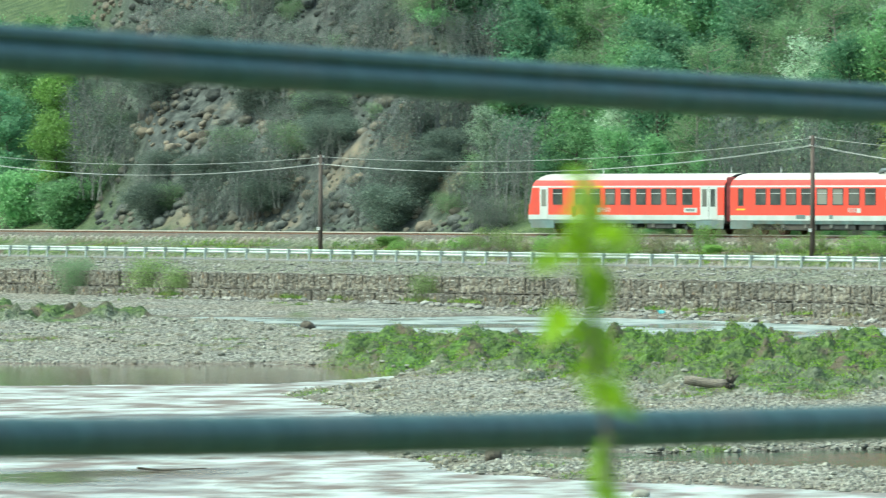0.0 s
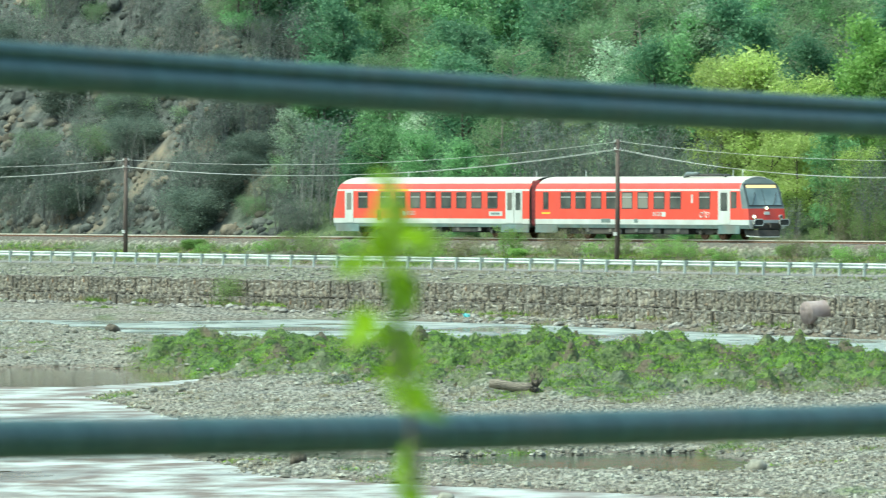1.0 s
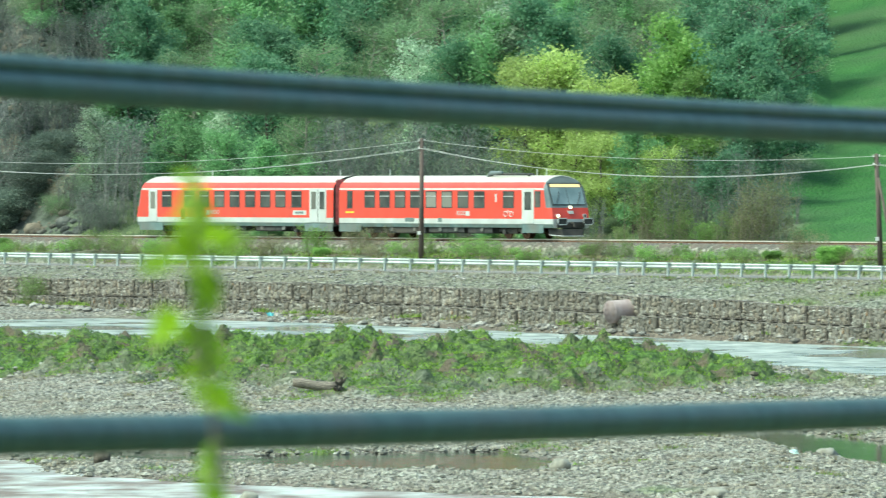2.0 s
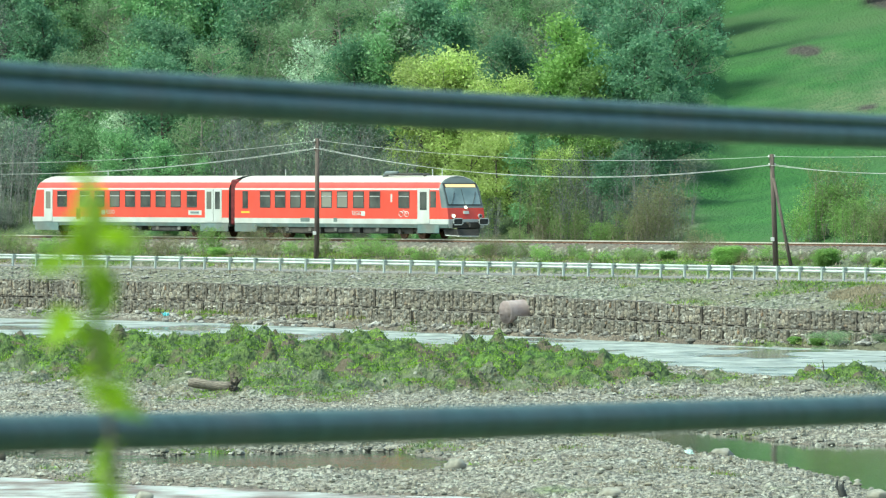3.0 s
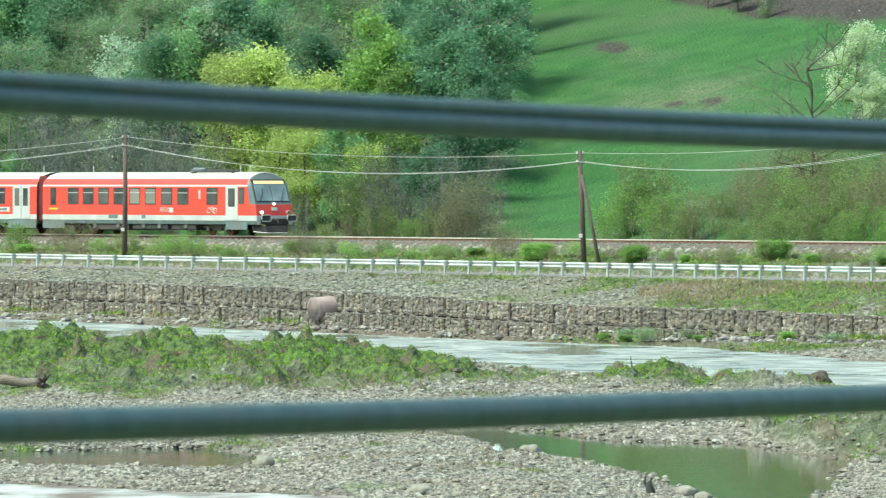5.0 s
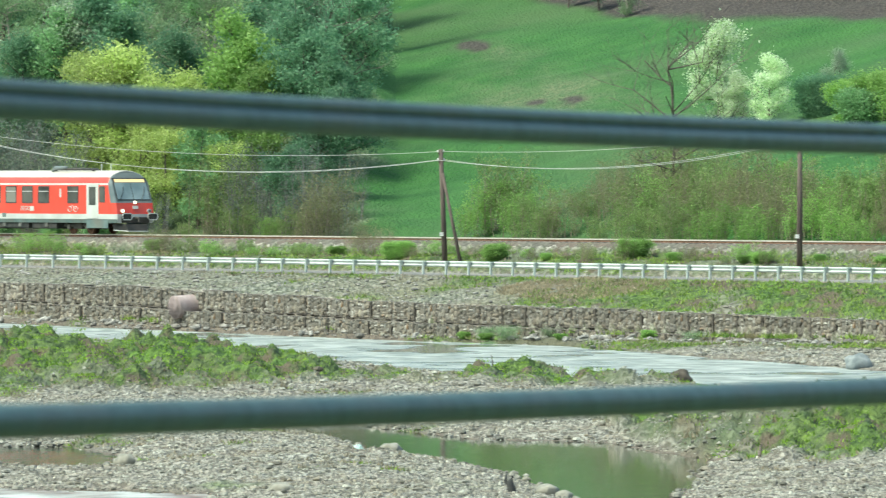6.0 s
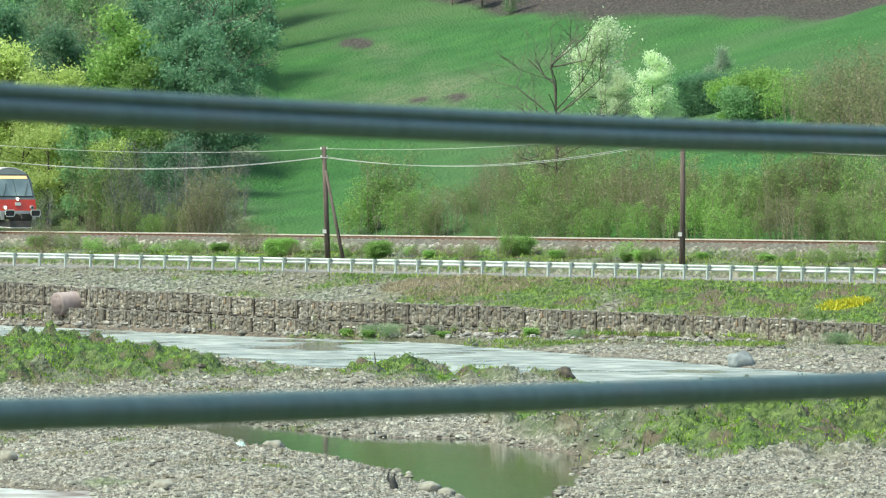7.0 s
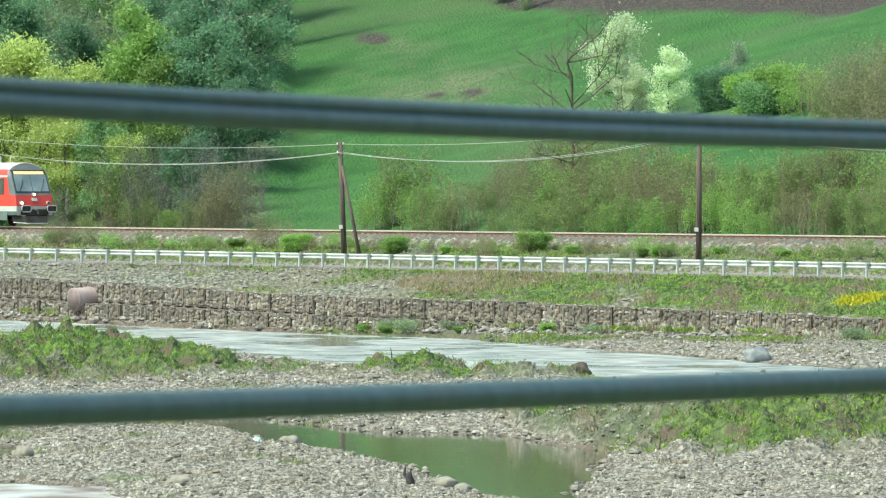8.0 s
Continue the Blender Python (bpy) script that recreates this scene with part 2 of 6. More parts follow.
LEAF_GREY = leafy("budding_twigs", (0.16, 0.275, 0.13), (0.31, 0.45, 0.24), 0.55)
RUBBLE = surface("slope_rubble", (0.20, 0.20, 0.185), (0.38, 0.37, 0.345), 3.0, 0.9, dirt=(0.2, 0.18, 0.15), bump=0.03, island=0.35)
DARKROCK = surface("dark_rock", (0.05, 0.045, 0.035), (0.13, 0.11, 0.085), 4.0, 0.9, bump=0.03)
BLUEROCK = surface("blue_grey_rock", (0.16, 0.19, 0.20), (0.28, 0.31, 0.31), 3.0, 0.8, bump=0.03)
TWIG = surface("twigs", (0.24, 0.22, 0.185), (0.38, 0.35, 0.30), 5.0, 0.9)


# ---- making meshes ----
def mesh_of(name, verts, faces, mats, smooth=False, which=None):
    me = bpy.data.meshes.new(name)
    me.from_pydata([tuple(v) for v in verts], [], faces)
    for m in mats if isinstance(mats, (list, tuple)) else [mats]:
        me.materials.append(m)
    if which is not None:
        me.polygons.foreach_set("material_index", which)
    if smooth:
        me.polygons.foreach_set("use_smooth", [True] * len(me.polygons))
    me.update()
    return me


def part(name, me, parent=None, label="", m=None, kind=""):
    """Links a mesh, or a bmesh with its material in a pair, as one object under a thing or a part."""
    if isinstance(me, tuple):
        bm, mat = me
        me = bpy.data.meshes.new(name)
        bm.to_mesh(me)
        bm.free()
        me.materials.append(mat)
    ob = new(name, me)
    if parent:
        ob.parent = parent
    if m is not None:
        ob.matrix_basis = m
    return tagged(ob, label, kind=kind)


def thing(name, label, category, m=None, group="", kind=""):
    ob = new(name)
    ob.empty_display_size = 0.2
    if m is not None:
        ob.matrix_basis = m
    return tagged(ob, label, category, group, kind)


class Heap:
    """Collects boxes, tubes and stones into one mesh."""

    def __init__(self):
        self.v, self.f, self.k = [], [], []

    def add(self, verts, faces, k=0):
        n = len(self.v)
        self.v += [tuple(p) for p in verts]
        self.f += [tuple(i + n for i in f) for f in faces]
        self.k += [k] * len(faces)

    def box(self, a, b, k=0, m=None, bevel=0.0):
        (x0, y0, z0), (x1, y1, z1) = a, b
        if bevel:
            e = bevel
            prof = [(y0 + e, z0), (y1 - e, z0), (y1, z0 + e), (y1, z1 - e), (y1 - e, z1), (y0 + e, z1), (y0, z1 - e), (y0, z0 + e)]
            vs = [Vector((x, y, z)) for x in (x0, x1) for y, z in prof]
            fs = [(i, (i + 1) % 8, 8 + (i + 1) % 8, 8 + i) for i in range(8)] + [tuple(range(7, -1, -1)), tuple(range(8, 16))]
        else:
            vs = [Vector((x, y, z)) for x in (x0, x1) for y in (y0, y1) for z in (z0, z1)]
            fs = [(0, 1, 3, 2), (4, 6, 7, 5), (0, 4, 5, 1), (2, 3, 7, 6), (0, 2, 6, 4), (1, 5, 7, 3)]
        self.add([m @ v for v in vs] if m else vs, fs, k)

    def tube(self, path, radii, sides=6, k=0, caps=True):
        path = [Vector(p) for p in path]
        if isinstance(radii, (int, float)):
            radii = [radii] * len(path)
        vs, fs = [], []
        for i, p in enumerate(path):
            d = (path[min(i + 1, len(path) - 1)] - path[max(i - 1, 0)]).normalized()
            a = d.orthogonal().normalized() if abs(d.z) > 0.9 else d.cross(Vector((0, 0, 1))).normalized()
            b = d.cross(a)
            for j in range(sides):
                w = 2 * math.pi * j / sides
                vs.append(p + (a * math.cos(w) + b * math.sin(w)) * radii[i])
        for i in range(len(path) - 1):
            for j in range(sides):
                fs.append((i * sides + j, i * sides + (j + 1) % sides, (i + 1) * sides + (j + 1) % sides, (i + 1) * sides + j))
        if caps:
            fs += [tuple(range(sides - 1, -1, -1)), tuple(range((len(path) - 1) * sides, len(path) * sides))]
        self.add(vs, fs, k)

    def mesh(self, name, mats, smooth=False):
        return mesh_of(name, self.v, self.f, mats, smooth, self.k)


# ---- the plan: along the track (s) and across it towards the near bank (o) ----
U, N, P0 = np.array((0.545, -0.8384)), np.array((-0.8384, -0.545)), np.array((-2.4, 520.0))
ALONG = math.atan2(U[1], U[0])


def plan(s, o, z=0.0):
    return Vector((P0[0] + s * U[0] + o * N[0], P0[1] + s * U[1] + o * N[1], z))


def curve_of(s, knots, values):
    return np.interp(s, knots, values)


def wall_top(s):
    return curve_of(s, [-160, -100, -60, -10, 20, 40, 45, 65, 97, 150], [2.9, 2.8, 2.84, 2.8, 2.62, 2.2, 2.05, 1.9, 1.5, 1.2])


def wall_foot(s):
    return curve_of(s, [-160, -100, -1, 17, 40, 55, 97, 150], [1.2, 1.12, 0.95, 0.75, 0.45, 0.2, -0.3, -0.4])


def water_level(s):
    """The river falls gently along the wall."""
    return curve_of(s, [-160, -100, -1, 17, 40, 55], [0.85, 0.75, 0.55, 0.36, 0.1, 0.0])


def road_level(s):
    return 3.33 - 0.0012 * np.asarray(s)


def rail_level(s):
    return 5.16 - 0.0000 * np.asarray(s)


def grain(x, y, seed):
    """Smooth noise between 0 and 1 on the plane, one cell to the metre."""
    xi, yi = np.floor(x), np.floor(y)
    fx, fy = x - xi, y - yi
    fx, fy = fx * fx * (3 - 2 * fx), fy * fy * (3 - 2 * fy)

    def h(a, b):
        q = np.sin(a * 127.1 + b * 311.7 + seed * 74.7) * 43758.5453
        return q - np.floor(q)
    return (h(xi, yi) * (1 - fx) + h(xi + 1, yi) * fx) * (1 - fy) + (h(xi, yi + 1) * (1 - fx) + h(xi + 1, yi + 1) * fx) * fy


def rough(x, y, size, seed, octaves=3):
    out, amp = 0.0, 0.5
    for k in range(octaves):
        out = out + amp * grain(x / size * 2 ** k, y / size * 2 ** k, seed + k)
        amp *= 0.5
    return out / (1 - 0.5 ** octaves)


FAR_SHORE = [(-120, 600), (-57, 531), (-53, 524), (-40, 518), (-34, 525), (-24, 515), (-13.7, 500.5), (-5.7, 489), (1.5, 478), (10.9, 464), (16, 454.5), (20.6, 431), (25, 409), (28, 393), (40, 340), (70, 250)]
NEAR_SHORE = [(60, 240), (34, 315), (27, 346), (17, 361), (10, 383), (6, 398), (3, 426), (-0.2, 440), (-2.3, 457), (-12, 463), (-22, 461.5), (-36, 473), (-39.6, 480), (-46, 503), (-52, 506), (-60, 500), (-120, 560)]
MUDDY_POOL = [(-110, 432), (-58, 419), (-40, 418), (-32, 410), (-29, 392), (-33, 376), (-48, 371), (-110, 366)]
LEFT_RIVER = [(-110, 430), (-58, 417), (-49, 418), (-37, 416), (-32.5, 410), (-28, 390), (-31, 357), (-26.5, 334), (-22.5, 308), (-22, 280), (-16.4, 258), (-9.6, 248), (-1, 241), (1, 205), (-8, 150), (-60, 160), (-110, 300)]
DARK_POOL = [(-19, 284), (-13.2, 280), (-6.1, 284), (-3.5, 274.5), (-3.3, 261), (-5, 260), (-11.7, 265), (-18, 274)]
RIGHT_POND = [(0.0, 304), (3.3, 308), (7.2, 291.5), (11.5, 287), (13.9, 270), (12.3, 246), (11.0, 225), (9.2, 229), (7.2, 257.8), (5.8, 268.3), (4.2, 276.7), (3.0, 291.9)]
WATERS = [FAR_SHORE + NEAR_SHORE, LEFT_RIVER, DARK_POOL, RIGHT_POND, MUDDY_POOL]


def shore(x, y, poly):
    """Metres to the outline, negative inside; lengths along the view are shortened, as banks run flat there."""
    d, inside = np.full(x.shape, 1e9), np.zeros(x.shape, bool)
    q = [(a, b * 0.3) for a, b in poly]
    yy = y * 0.3
    for (ax, ay), (bx, by) in zip(q, q[1:] + q[:1]):
        ex, ey = bx - ax, by - ay
        t = np.clip(((x - ax) * ex + (yy - ay) * ey) / (ex * ex + ey * ey + 1e-9), 0, 1)
        d = np.minimum(d, np.hypot(x - ax - t * ex, yy - ay - t * ey))
        cross = ((ay > yy) != (by > yy)) & (x < ex * (yy - ay) / (ey + 1e-12) + ax)
        inside ^= cross
    return np.where(inside, -d, d)


MOUNDS = [  # crest points: x, y, height, half-width along y
    [(-36, 433, 0.1, 9), (-33, 424, 0.6, 16), (-29, 413, 0.65, 20), (-24, 399, 0.8, 24), (-18, 385, 1.0, 26), (-13.5, 376, 1.3, 26), (-9.5, 374, 1.0, 26), (-3, 374, 1.15, 26), (0.5, 368, 0.8, 19), (3.5, 360, 0.30, 9), (6, 358, 0.18, 7), (9.5, 357, 0.38, 7), (13, 355, 0.48, 7), (16.5, 355, 0.25, 6), (18, 355, 0.04, 5)],
    [(12.0, 300, 0.3, 10), (14.2, 279, 0.7, 10), (17, 275, 1.15, 13), (20, 273, 1.1, 13), (22.5, 272, 0.7, 12), (25, 268, 1.1, 12), (30, 266, 1.2, 12), (40, 262, 1.0, 12)],
    [(-75, 488, 0.9, 8), (-58, 489, 0.8, 8), (-53, 490, 0.5, 6), (-49, 490, 0.05, 6)],
]


HEAPS = [(14.6, 600.0, 0.9, 4.0), (15.6, 597.0, 0.7, 3.0), (18.1, 565.0, 0.8, 2.5), (20.4, 563.0, 1.0, 2.0)]  # bare soil on the meadow


def mound(x, y, crest):
    c = np.array(crest)
    cy, ch, cw = np.interp(x, c[:, 0], c[:, 1]), np.interp(x, c[:, 0], c[:, 2], 0, c[-1, 2] * (c[-1, 0] > 30)), np.interp(x, c[:, 0], c[:, 3])
    return ch * np.exp(-((y - cy) / cw) ** 2)


def terrain(x, y):
    """Height and layers of the ground at arrays of places."""
    s, o = (x - P0[0]) * U[0] + (y - P0[1]) * U[1], (x - P0[0]) * N[0] + (y - P0[1]) * N[1]
    # river bed
    ds = [shore(x, y, w) + 1.1 * (rough(x, y * 0.3, 2.2, 5 + i) - 0.5) for i, w in enumerate(WATERS)]
    d = np.minimum.reduce(ds)
    bed = np.where(d > 0, 0.36 * (1 - np.exp(-d / 1.6)) + 0.010 * np.minimum(d, 20), np.maximum(-0.5, 0.30 * d))
    bed = bed + np.where(d > 0.3, 1, 0.25) * (0.16 * (rough(x, y * 0.5, 2.0, 11) - 0.45) + 0.12 * (grain(x * 3, y * 1.5, 17) - 0.5))
    hump = sum(mound(x, y, c) for c in MOUNDS)
    lumps = rough(x, y * 0.45, 1.5, 23, 4) - 0.5
    clods = np.abs(rough(x, y * 0.35, 1.1, 27, 3) - 0.5)
    bed = bed + hump * (1 + 1.0 * lumps) + np.clip(hump * 3, 0, 1) * (1.3 * lumps + 1.7 * clods - 0.28)
    tussock = np.clip(grain(x * 1.5, y * 0.45, 29) - 0.42, 0, 1) + 0.6 * np.clip(grain(x * 2.7 + 7, y * 0.8, 37) - 0.5, 0, 1)
    bed = bed + np.clip(hump * 2.5 - 0.1, 0, 1) * (0.75 * tussock - 0.12)
    bed = bed + water_level(s)
    # bank at the wall's foot
    foot = wall_foot(s)
    bank = np.clip((s - 50) / 12, 0, 1)
    lift = foot + bank * (0.42 - foot) + 0.15 * (rough(x, y, 2, 31) - 0.5)
    near_wall = np.clip(1 - (o - 18.4) / np.where(s > 50, 7.0, 3.0), 0, 1)
    bed = np.where(d > -0.4, np.maximum(bed, lift * near_wall + bed * (1 - near_wall)), bed)
    # near bank under the tripod
    rise = np.clip((75 - y) / 55, 0, 1)
    bed = bed * (1 - rise) + (6.7 + 0.3 * (rough(x, y, 6, 41) - 0.5)) * rise * rise * (3 - 2 * rise) + 0 * x
    # road side
    knots = [-7.5, -4.5, -2.9, -1.9, 1.9, 2.9, 4.2, 5.4, 6.6, 11.4, 12.2, 17.4, 18.1, 18.3]
    levels = [4.35, 4.1, 4.25, 4.86, 4.86, 4.25, 4.15, 4.05, None, None, None, None, None, None]
    side = np.zeros_like(x)
    zr, zt = road_level(s), wall_top(s)
    heights = [np.full_like(x, h) if h is not None else 0 for h in levels]
    heights[8] = heights[9] = zr
    heights[10] = zr - 0.05
    heights[11], heights[12], heights[13] = zt - 0.05, zt - 0.12, np.minimum(bed, zt - 0.12)
    for i in range(len(knots) - 1):
        a, b = knots[i], knots[i + 1]
        t = np.clip((o - a) / (b - a), 0, 1)
        side = np.where((o >= a) & (o < b), heights[i] * (1 - t) + heights[i + 1] * t, side)
    loose = np.where(((o > 2.9) & (o < 6.2)) | ((o > 12) & (o < 17.6)), 0.30 * (rough(x, y, 1.6, 51) - 0.5), 0)
    side = side + loose
    # the hillside behind the track
    back = np.maximum(-o - 7.5, 0)
    field = x - 0.0115 * y  # metres right of the field's edge
    cliff = np.clip((-0.060 * y - x) / 8, 0, 1) * np.clip((x + 0.1115 * y) / 6, 0, 1)
    wood = np.clip(0.5 - field / 6, 0, 1)
    slope = 0.25 + 0.13 * wood + 0.62 * cliff
    hill = 4.35 + slope * back * np.clip(back / 6, 0.3, 1) * np.clip(1.25 - back / 400, 0.35, 1)
    hill = hill + np.clip(back / 8, 0, 1) * (2.2 * (rough(x, y, 16, 61) - 0.5) + cliff * (5.0 * (rough(x, y, 7, 71, 4) - 0.5) + 2.0 * (rough(x, y, 1.9, 73) - 0.5)))
    z = np.where(o >= 18.3, bed, np.where(o >= -7.5, side, hill))
    # layers
    turf = np.zeros_like(x)
    patchy = rough(x, y * 0.5, 3.0, 81, 4)
    # Turf thins in the lumps' hollows; brown litter there deepens their shade.
    turf = np.where(o >= 18.3, np.clip(hump * 3.4 - 0.40 + 3.0 * (patchy - 0.5) + 1.6 * lumps, 0, 1), turf)
    turf = np.where((o > 18.3) & (o < 26) & (s > 50), np.clip(3.5 * (patchy - 0.43), 0, 1), turf)
    turf = np.where((o > 11.6) & (o < 17.6), np.clip(5 * (patchy - 0.58 + 0.010 * np.clip(s - 35, -40, 30)) + 1.2 * np.clip((13.2 - o) / 1.2, 0, 1), 0, 1), turf)
    turf = np.where((o > 2.3) & (o < 6.5), np.clip(4 * (patchy - 0.32), 0, 1), turf)
    turf = np.where((y < 330) & (x > 10) & (o > 30), np.clip(turf * 7 * (rough(x, y * 0.4, 2.6, 203) - 0.42), 0, 1), turf)
    turf = np.where(y < 120, 0, turf)
    litter = np.where(o < -3, np.clip(0.3 + wood, 0, 1), np.where((o > 2.3) & (o < 6.5), 0.75, np.where((o > 11.6) & (o < 17.6), 0.35, 0)))
    litter = np.where((o > 2.3) & (o < 17.6), litter * (1 - turf), litter)
    litter = np.where(o > 18.3, np.clip(hump * 3.0 - 0.2, 0, 0.85) * (1 - turf) + 0.4 * np.clip((s - 50) / 8, 0, 1) * (o < 27) * (1 - turf), litter)
    # Unseen near bank: litter chosen to darken the light thrown up at the cables.
    litter = np.where(y < 120, 1, litter)
    meadow = np.where(o < -5, np.clip(0.5 + field / 3 + 2 * (rough(x, y, 4, 91) - 0.5), 0, 1), 0)
    litter = litter * (1 - meadow)
    top = np.clip((back - 55.5 - 1.1 * np.maximum(20 - field, 0)) / 2 + 2 * (rough(x, y, 5, 95) - 0.5), 0, 1) * np.clip((field - 2) / 4, 0, 1)
    heaps = sum(np.exp(-((x - hx) / wx) ** 2 - ((y - hy) / wy) ** 2) for hx, hy, wx, wy in HEAPS) if HEAPS else 0
    soil = np.where((o < -5), np.clip(top + np.clip(2.2 * heaps - 1.6 * rough(x, y, 0.8, 97), 0, 1), 0, 1), 0)
    rock = np.where(o < -7, cliff * np.clip(back / 3, 0, 1), 0)
    wetness = np.clip(1 - d / 0.5, 0, 1) * (o > 18.3)
    bare = np.exp(-((field - 12.0) / 7.0) ** 2 - ((o + 43.5) / 7.5) ** 2) + 0.7 * np.exp(-((field - 10.0) / 3.0) ** 2 - ((o + 56) / 4.0) ** 2)
    bare = np.where(o < -5, np.clip(1.4 * bare * rough(x, y * 0.5, 1.4, 207, 4) - 0.15, 0, 1), 0)
    return z, {"stubble": bare, "turf": turf, "litter": litter, "meadow": meadow, "soil": soil, "rock": rock, "wet": wetness}, ds


def ground_height(x, y):
    z, _, _ = terrain(np.array([float(x)]), np.array([float(y)]))
    return float(z[0])


def build_ground():
    fine_a = np.radians(np.arange(-7.6, 6.4, 0.022))
    wide = np.radians(np.concatenate([np.arange(-180, -8, 6.0), [-7.9]]))
    wide2 = np.radians(np.concatenate([[6.6], np.arange(8, 180, 6.0)]))
    az = np.concatenate([wide, fine_a, wide2])
    rad = np.concatenate([[0.02, 1.5, 4, 8, 14, 22, 32, 45, 60, 75, 90, 105, 120, 135, 150, 165, 180, 195], np.arange(205, 340, 0.75), np.arange(340, 640, 0.95), np.arange(642, 760, 2.0), [780, 820, 900, 1100, 1500, 2300, 3600]])
    A, D = np.meshgrid(az, rad, indexing="ij")
    x, y = 0.6 + np.sin(A) * D, -0.8 + np.cos(A) * D
    z, layers, ds = terrain(x.ravel(), y.ravel())
    na, nr = len(az), len(rad)
    verts = np.stack([x.ravel(), y.ravel(), z], 1)
    i = np.arange(na)[:, None]
    j = np.arange(nr - 1)[None, :]
    i2 = (i + 1) % na
    faces = np.stack([i * nr + j, i * nr + j + 1, i2 * nr + j + 1, i2 * nr + j], -1).reshape(-1, 4)
    me = bpy.data.meshes.new("ground")
    me.vertices.add(len(verts))
    me.vertices.foreach_set("co", verts.ravel())
    me.loops.add(faces.size)
    me.loops.foreach_set("vertex_index", faces.ravel())
    me.polygons.add(len(faces))
    me.polygons.foreach_set("loop_start", np.arange(0, faces.size, 4))
    me.polygons.foreach_set("use_smooth", np.ones(len(faces), bool))
    me.update(calc_edges=True)
    for key, val in layers.items():
        at = me.attributes.new(key, "FLOAT", "POINT")
        at.data.foreach_set("value", val.astype(np.float32))
    me.materials.append(GROUND)
    me.validate()
    tagged(new("ground", me), "river gravel, grassy banks and a wooded hillside", "ground", kind="structure")
    # water lies level in every hollow of the bed
    lev = water_level((verts[:, 0] - P0[0]) * U[0] + (verts[:, 1] - P0[1]) * U[1])
    low = ((z - lev)[faces].min(1) < 0.05) & (verts[faces][:, :, 1].min(1) > 78) & (np.abs(A.ravel()[faces]).max(1) < 0.2)
    which = np.argmin(np.stack([dd[faces[:, 0]] for dd in ds], 0), 0)
    which = np.where(ds[4][faces[:, 0]] < 0, 4, which)
    names = [("river", RIVER, "shallow pale river water running below the stone wall", "river"), ("shallow_channel", RIFFLE, "shallow rippled river channel between gravel bars", "river"),
             ("pool", POOL, "dark still pool among river stones", "pool"), ("backwater_pond", POND, "still green backwater pond ringed by gravel", "pond"), ("muddy_pool", MUDWATER, "reddish brown muddy pool beside the gravel bank", "pool")]
    for k, (nm, mat, label, cat) in enumerate(names):
        sel = faces[low & (which == k)]
        ids, inv = np.unique(sel, return_inverse=True)
        pts = verts[ids].copy()
        pts[:, 2] = lev[ids]
        me = mesh_of(nm, pts.tolist(), inv.reshape(-1, 4).tolist(), mat)
        tagged(new(nm, me), label, cat, kind="structure")


build_ground()


# ---- road, track, guardrail, wall ----
S0, S1 = -150.0, 135.0


def strip(name, mat, label, category, profile, level, step=3.0, kind="structure"):
    """A band along the track: profile gives (o, z above level(s)) round its section."""
    ss = np.arange(S0, S1 + step, step)
    k = len(profile)
    vs = [plan(s, o, float(level(s)) + z) for s in ss for o, z in profile]
    fs = [(i * k + j, i * k + (j + 1) % k, (i + 1) * k + (j + 1) % k, (i + 1) * k + j) for i in range(len(ss) - 1) for j in range(k)]
    return mesh_of(name, vs, fs, mat)


tagged(new("road", strip("road", ASPHALT, "", "", [(6.5, -0.15), (11.5, -0.15), (11.5, 0.03), (9.0, 0.07), (6.5, 0.03)], road_level)), "worn grey asphalt road behind the guardrail", "road", kind="structure")


def build_track():
    track = thing("railway_track", "single railway track with rusty rails on grey ballast", "railway track", kind="structure")
    part("ballast_bed", strip("ballast_bed", BALLAST, "", "", [(-2.6, -1.2), (2.6, -1.2), (2.6, -0.80), (1.7, -0.2), (-1.7, -0.2), (-2.6, -0.80)], rail_level), track)
    for o in (-0.755, 0.755):
        rail = part("rail", strip("rail", RUST, "", "", [(o - 0.07, -0.17), (o + 0.07, -0.17), (o + 0.07, -0.15), (o + 0.012, -0.13), (o + 0.012, -0.04), (o + 0.035, -0.03), (o + 0.035, -0.006), (o - 0.035, -0.006), (o - 0.035, -0.03), (o - 0.012, -0.04), (o - 0.012, -0.13), (o - 0.07, -0.15)], rail_level), track)
        part("running_surface", strip("running_surface", RAILTOP, "", "", [(o - 0.037, -0.05), (o + 0.037, -0.05), (o + 0.037, 0.0), (o - 0.037, 0.0)], rail_level), rail, "shiny worn rail head")
    h = Heap()
    m0 = Matrix.Rotation(ALONG, 4, "Z")
    for s in np.arange(S0, S1, 0.6):
        h.box((-0.12, -1.25, -0.22), (0.12, 1.25, -0.13), 0, Matrix.Translation(plan(s, 0, float(rail_level(s)) - 0.03)) @ m0)
    part("sleepers", h.mesh("sleepers", SLEEPER), track, "grey sleepers", kind="stuff")


build_track()


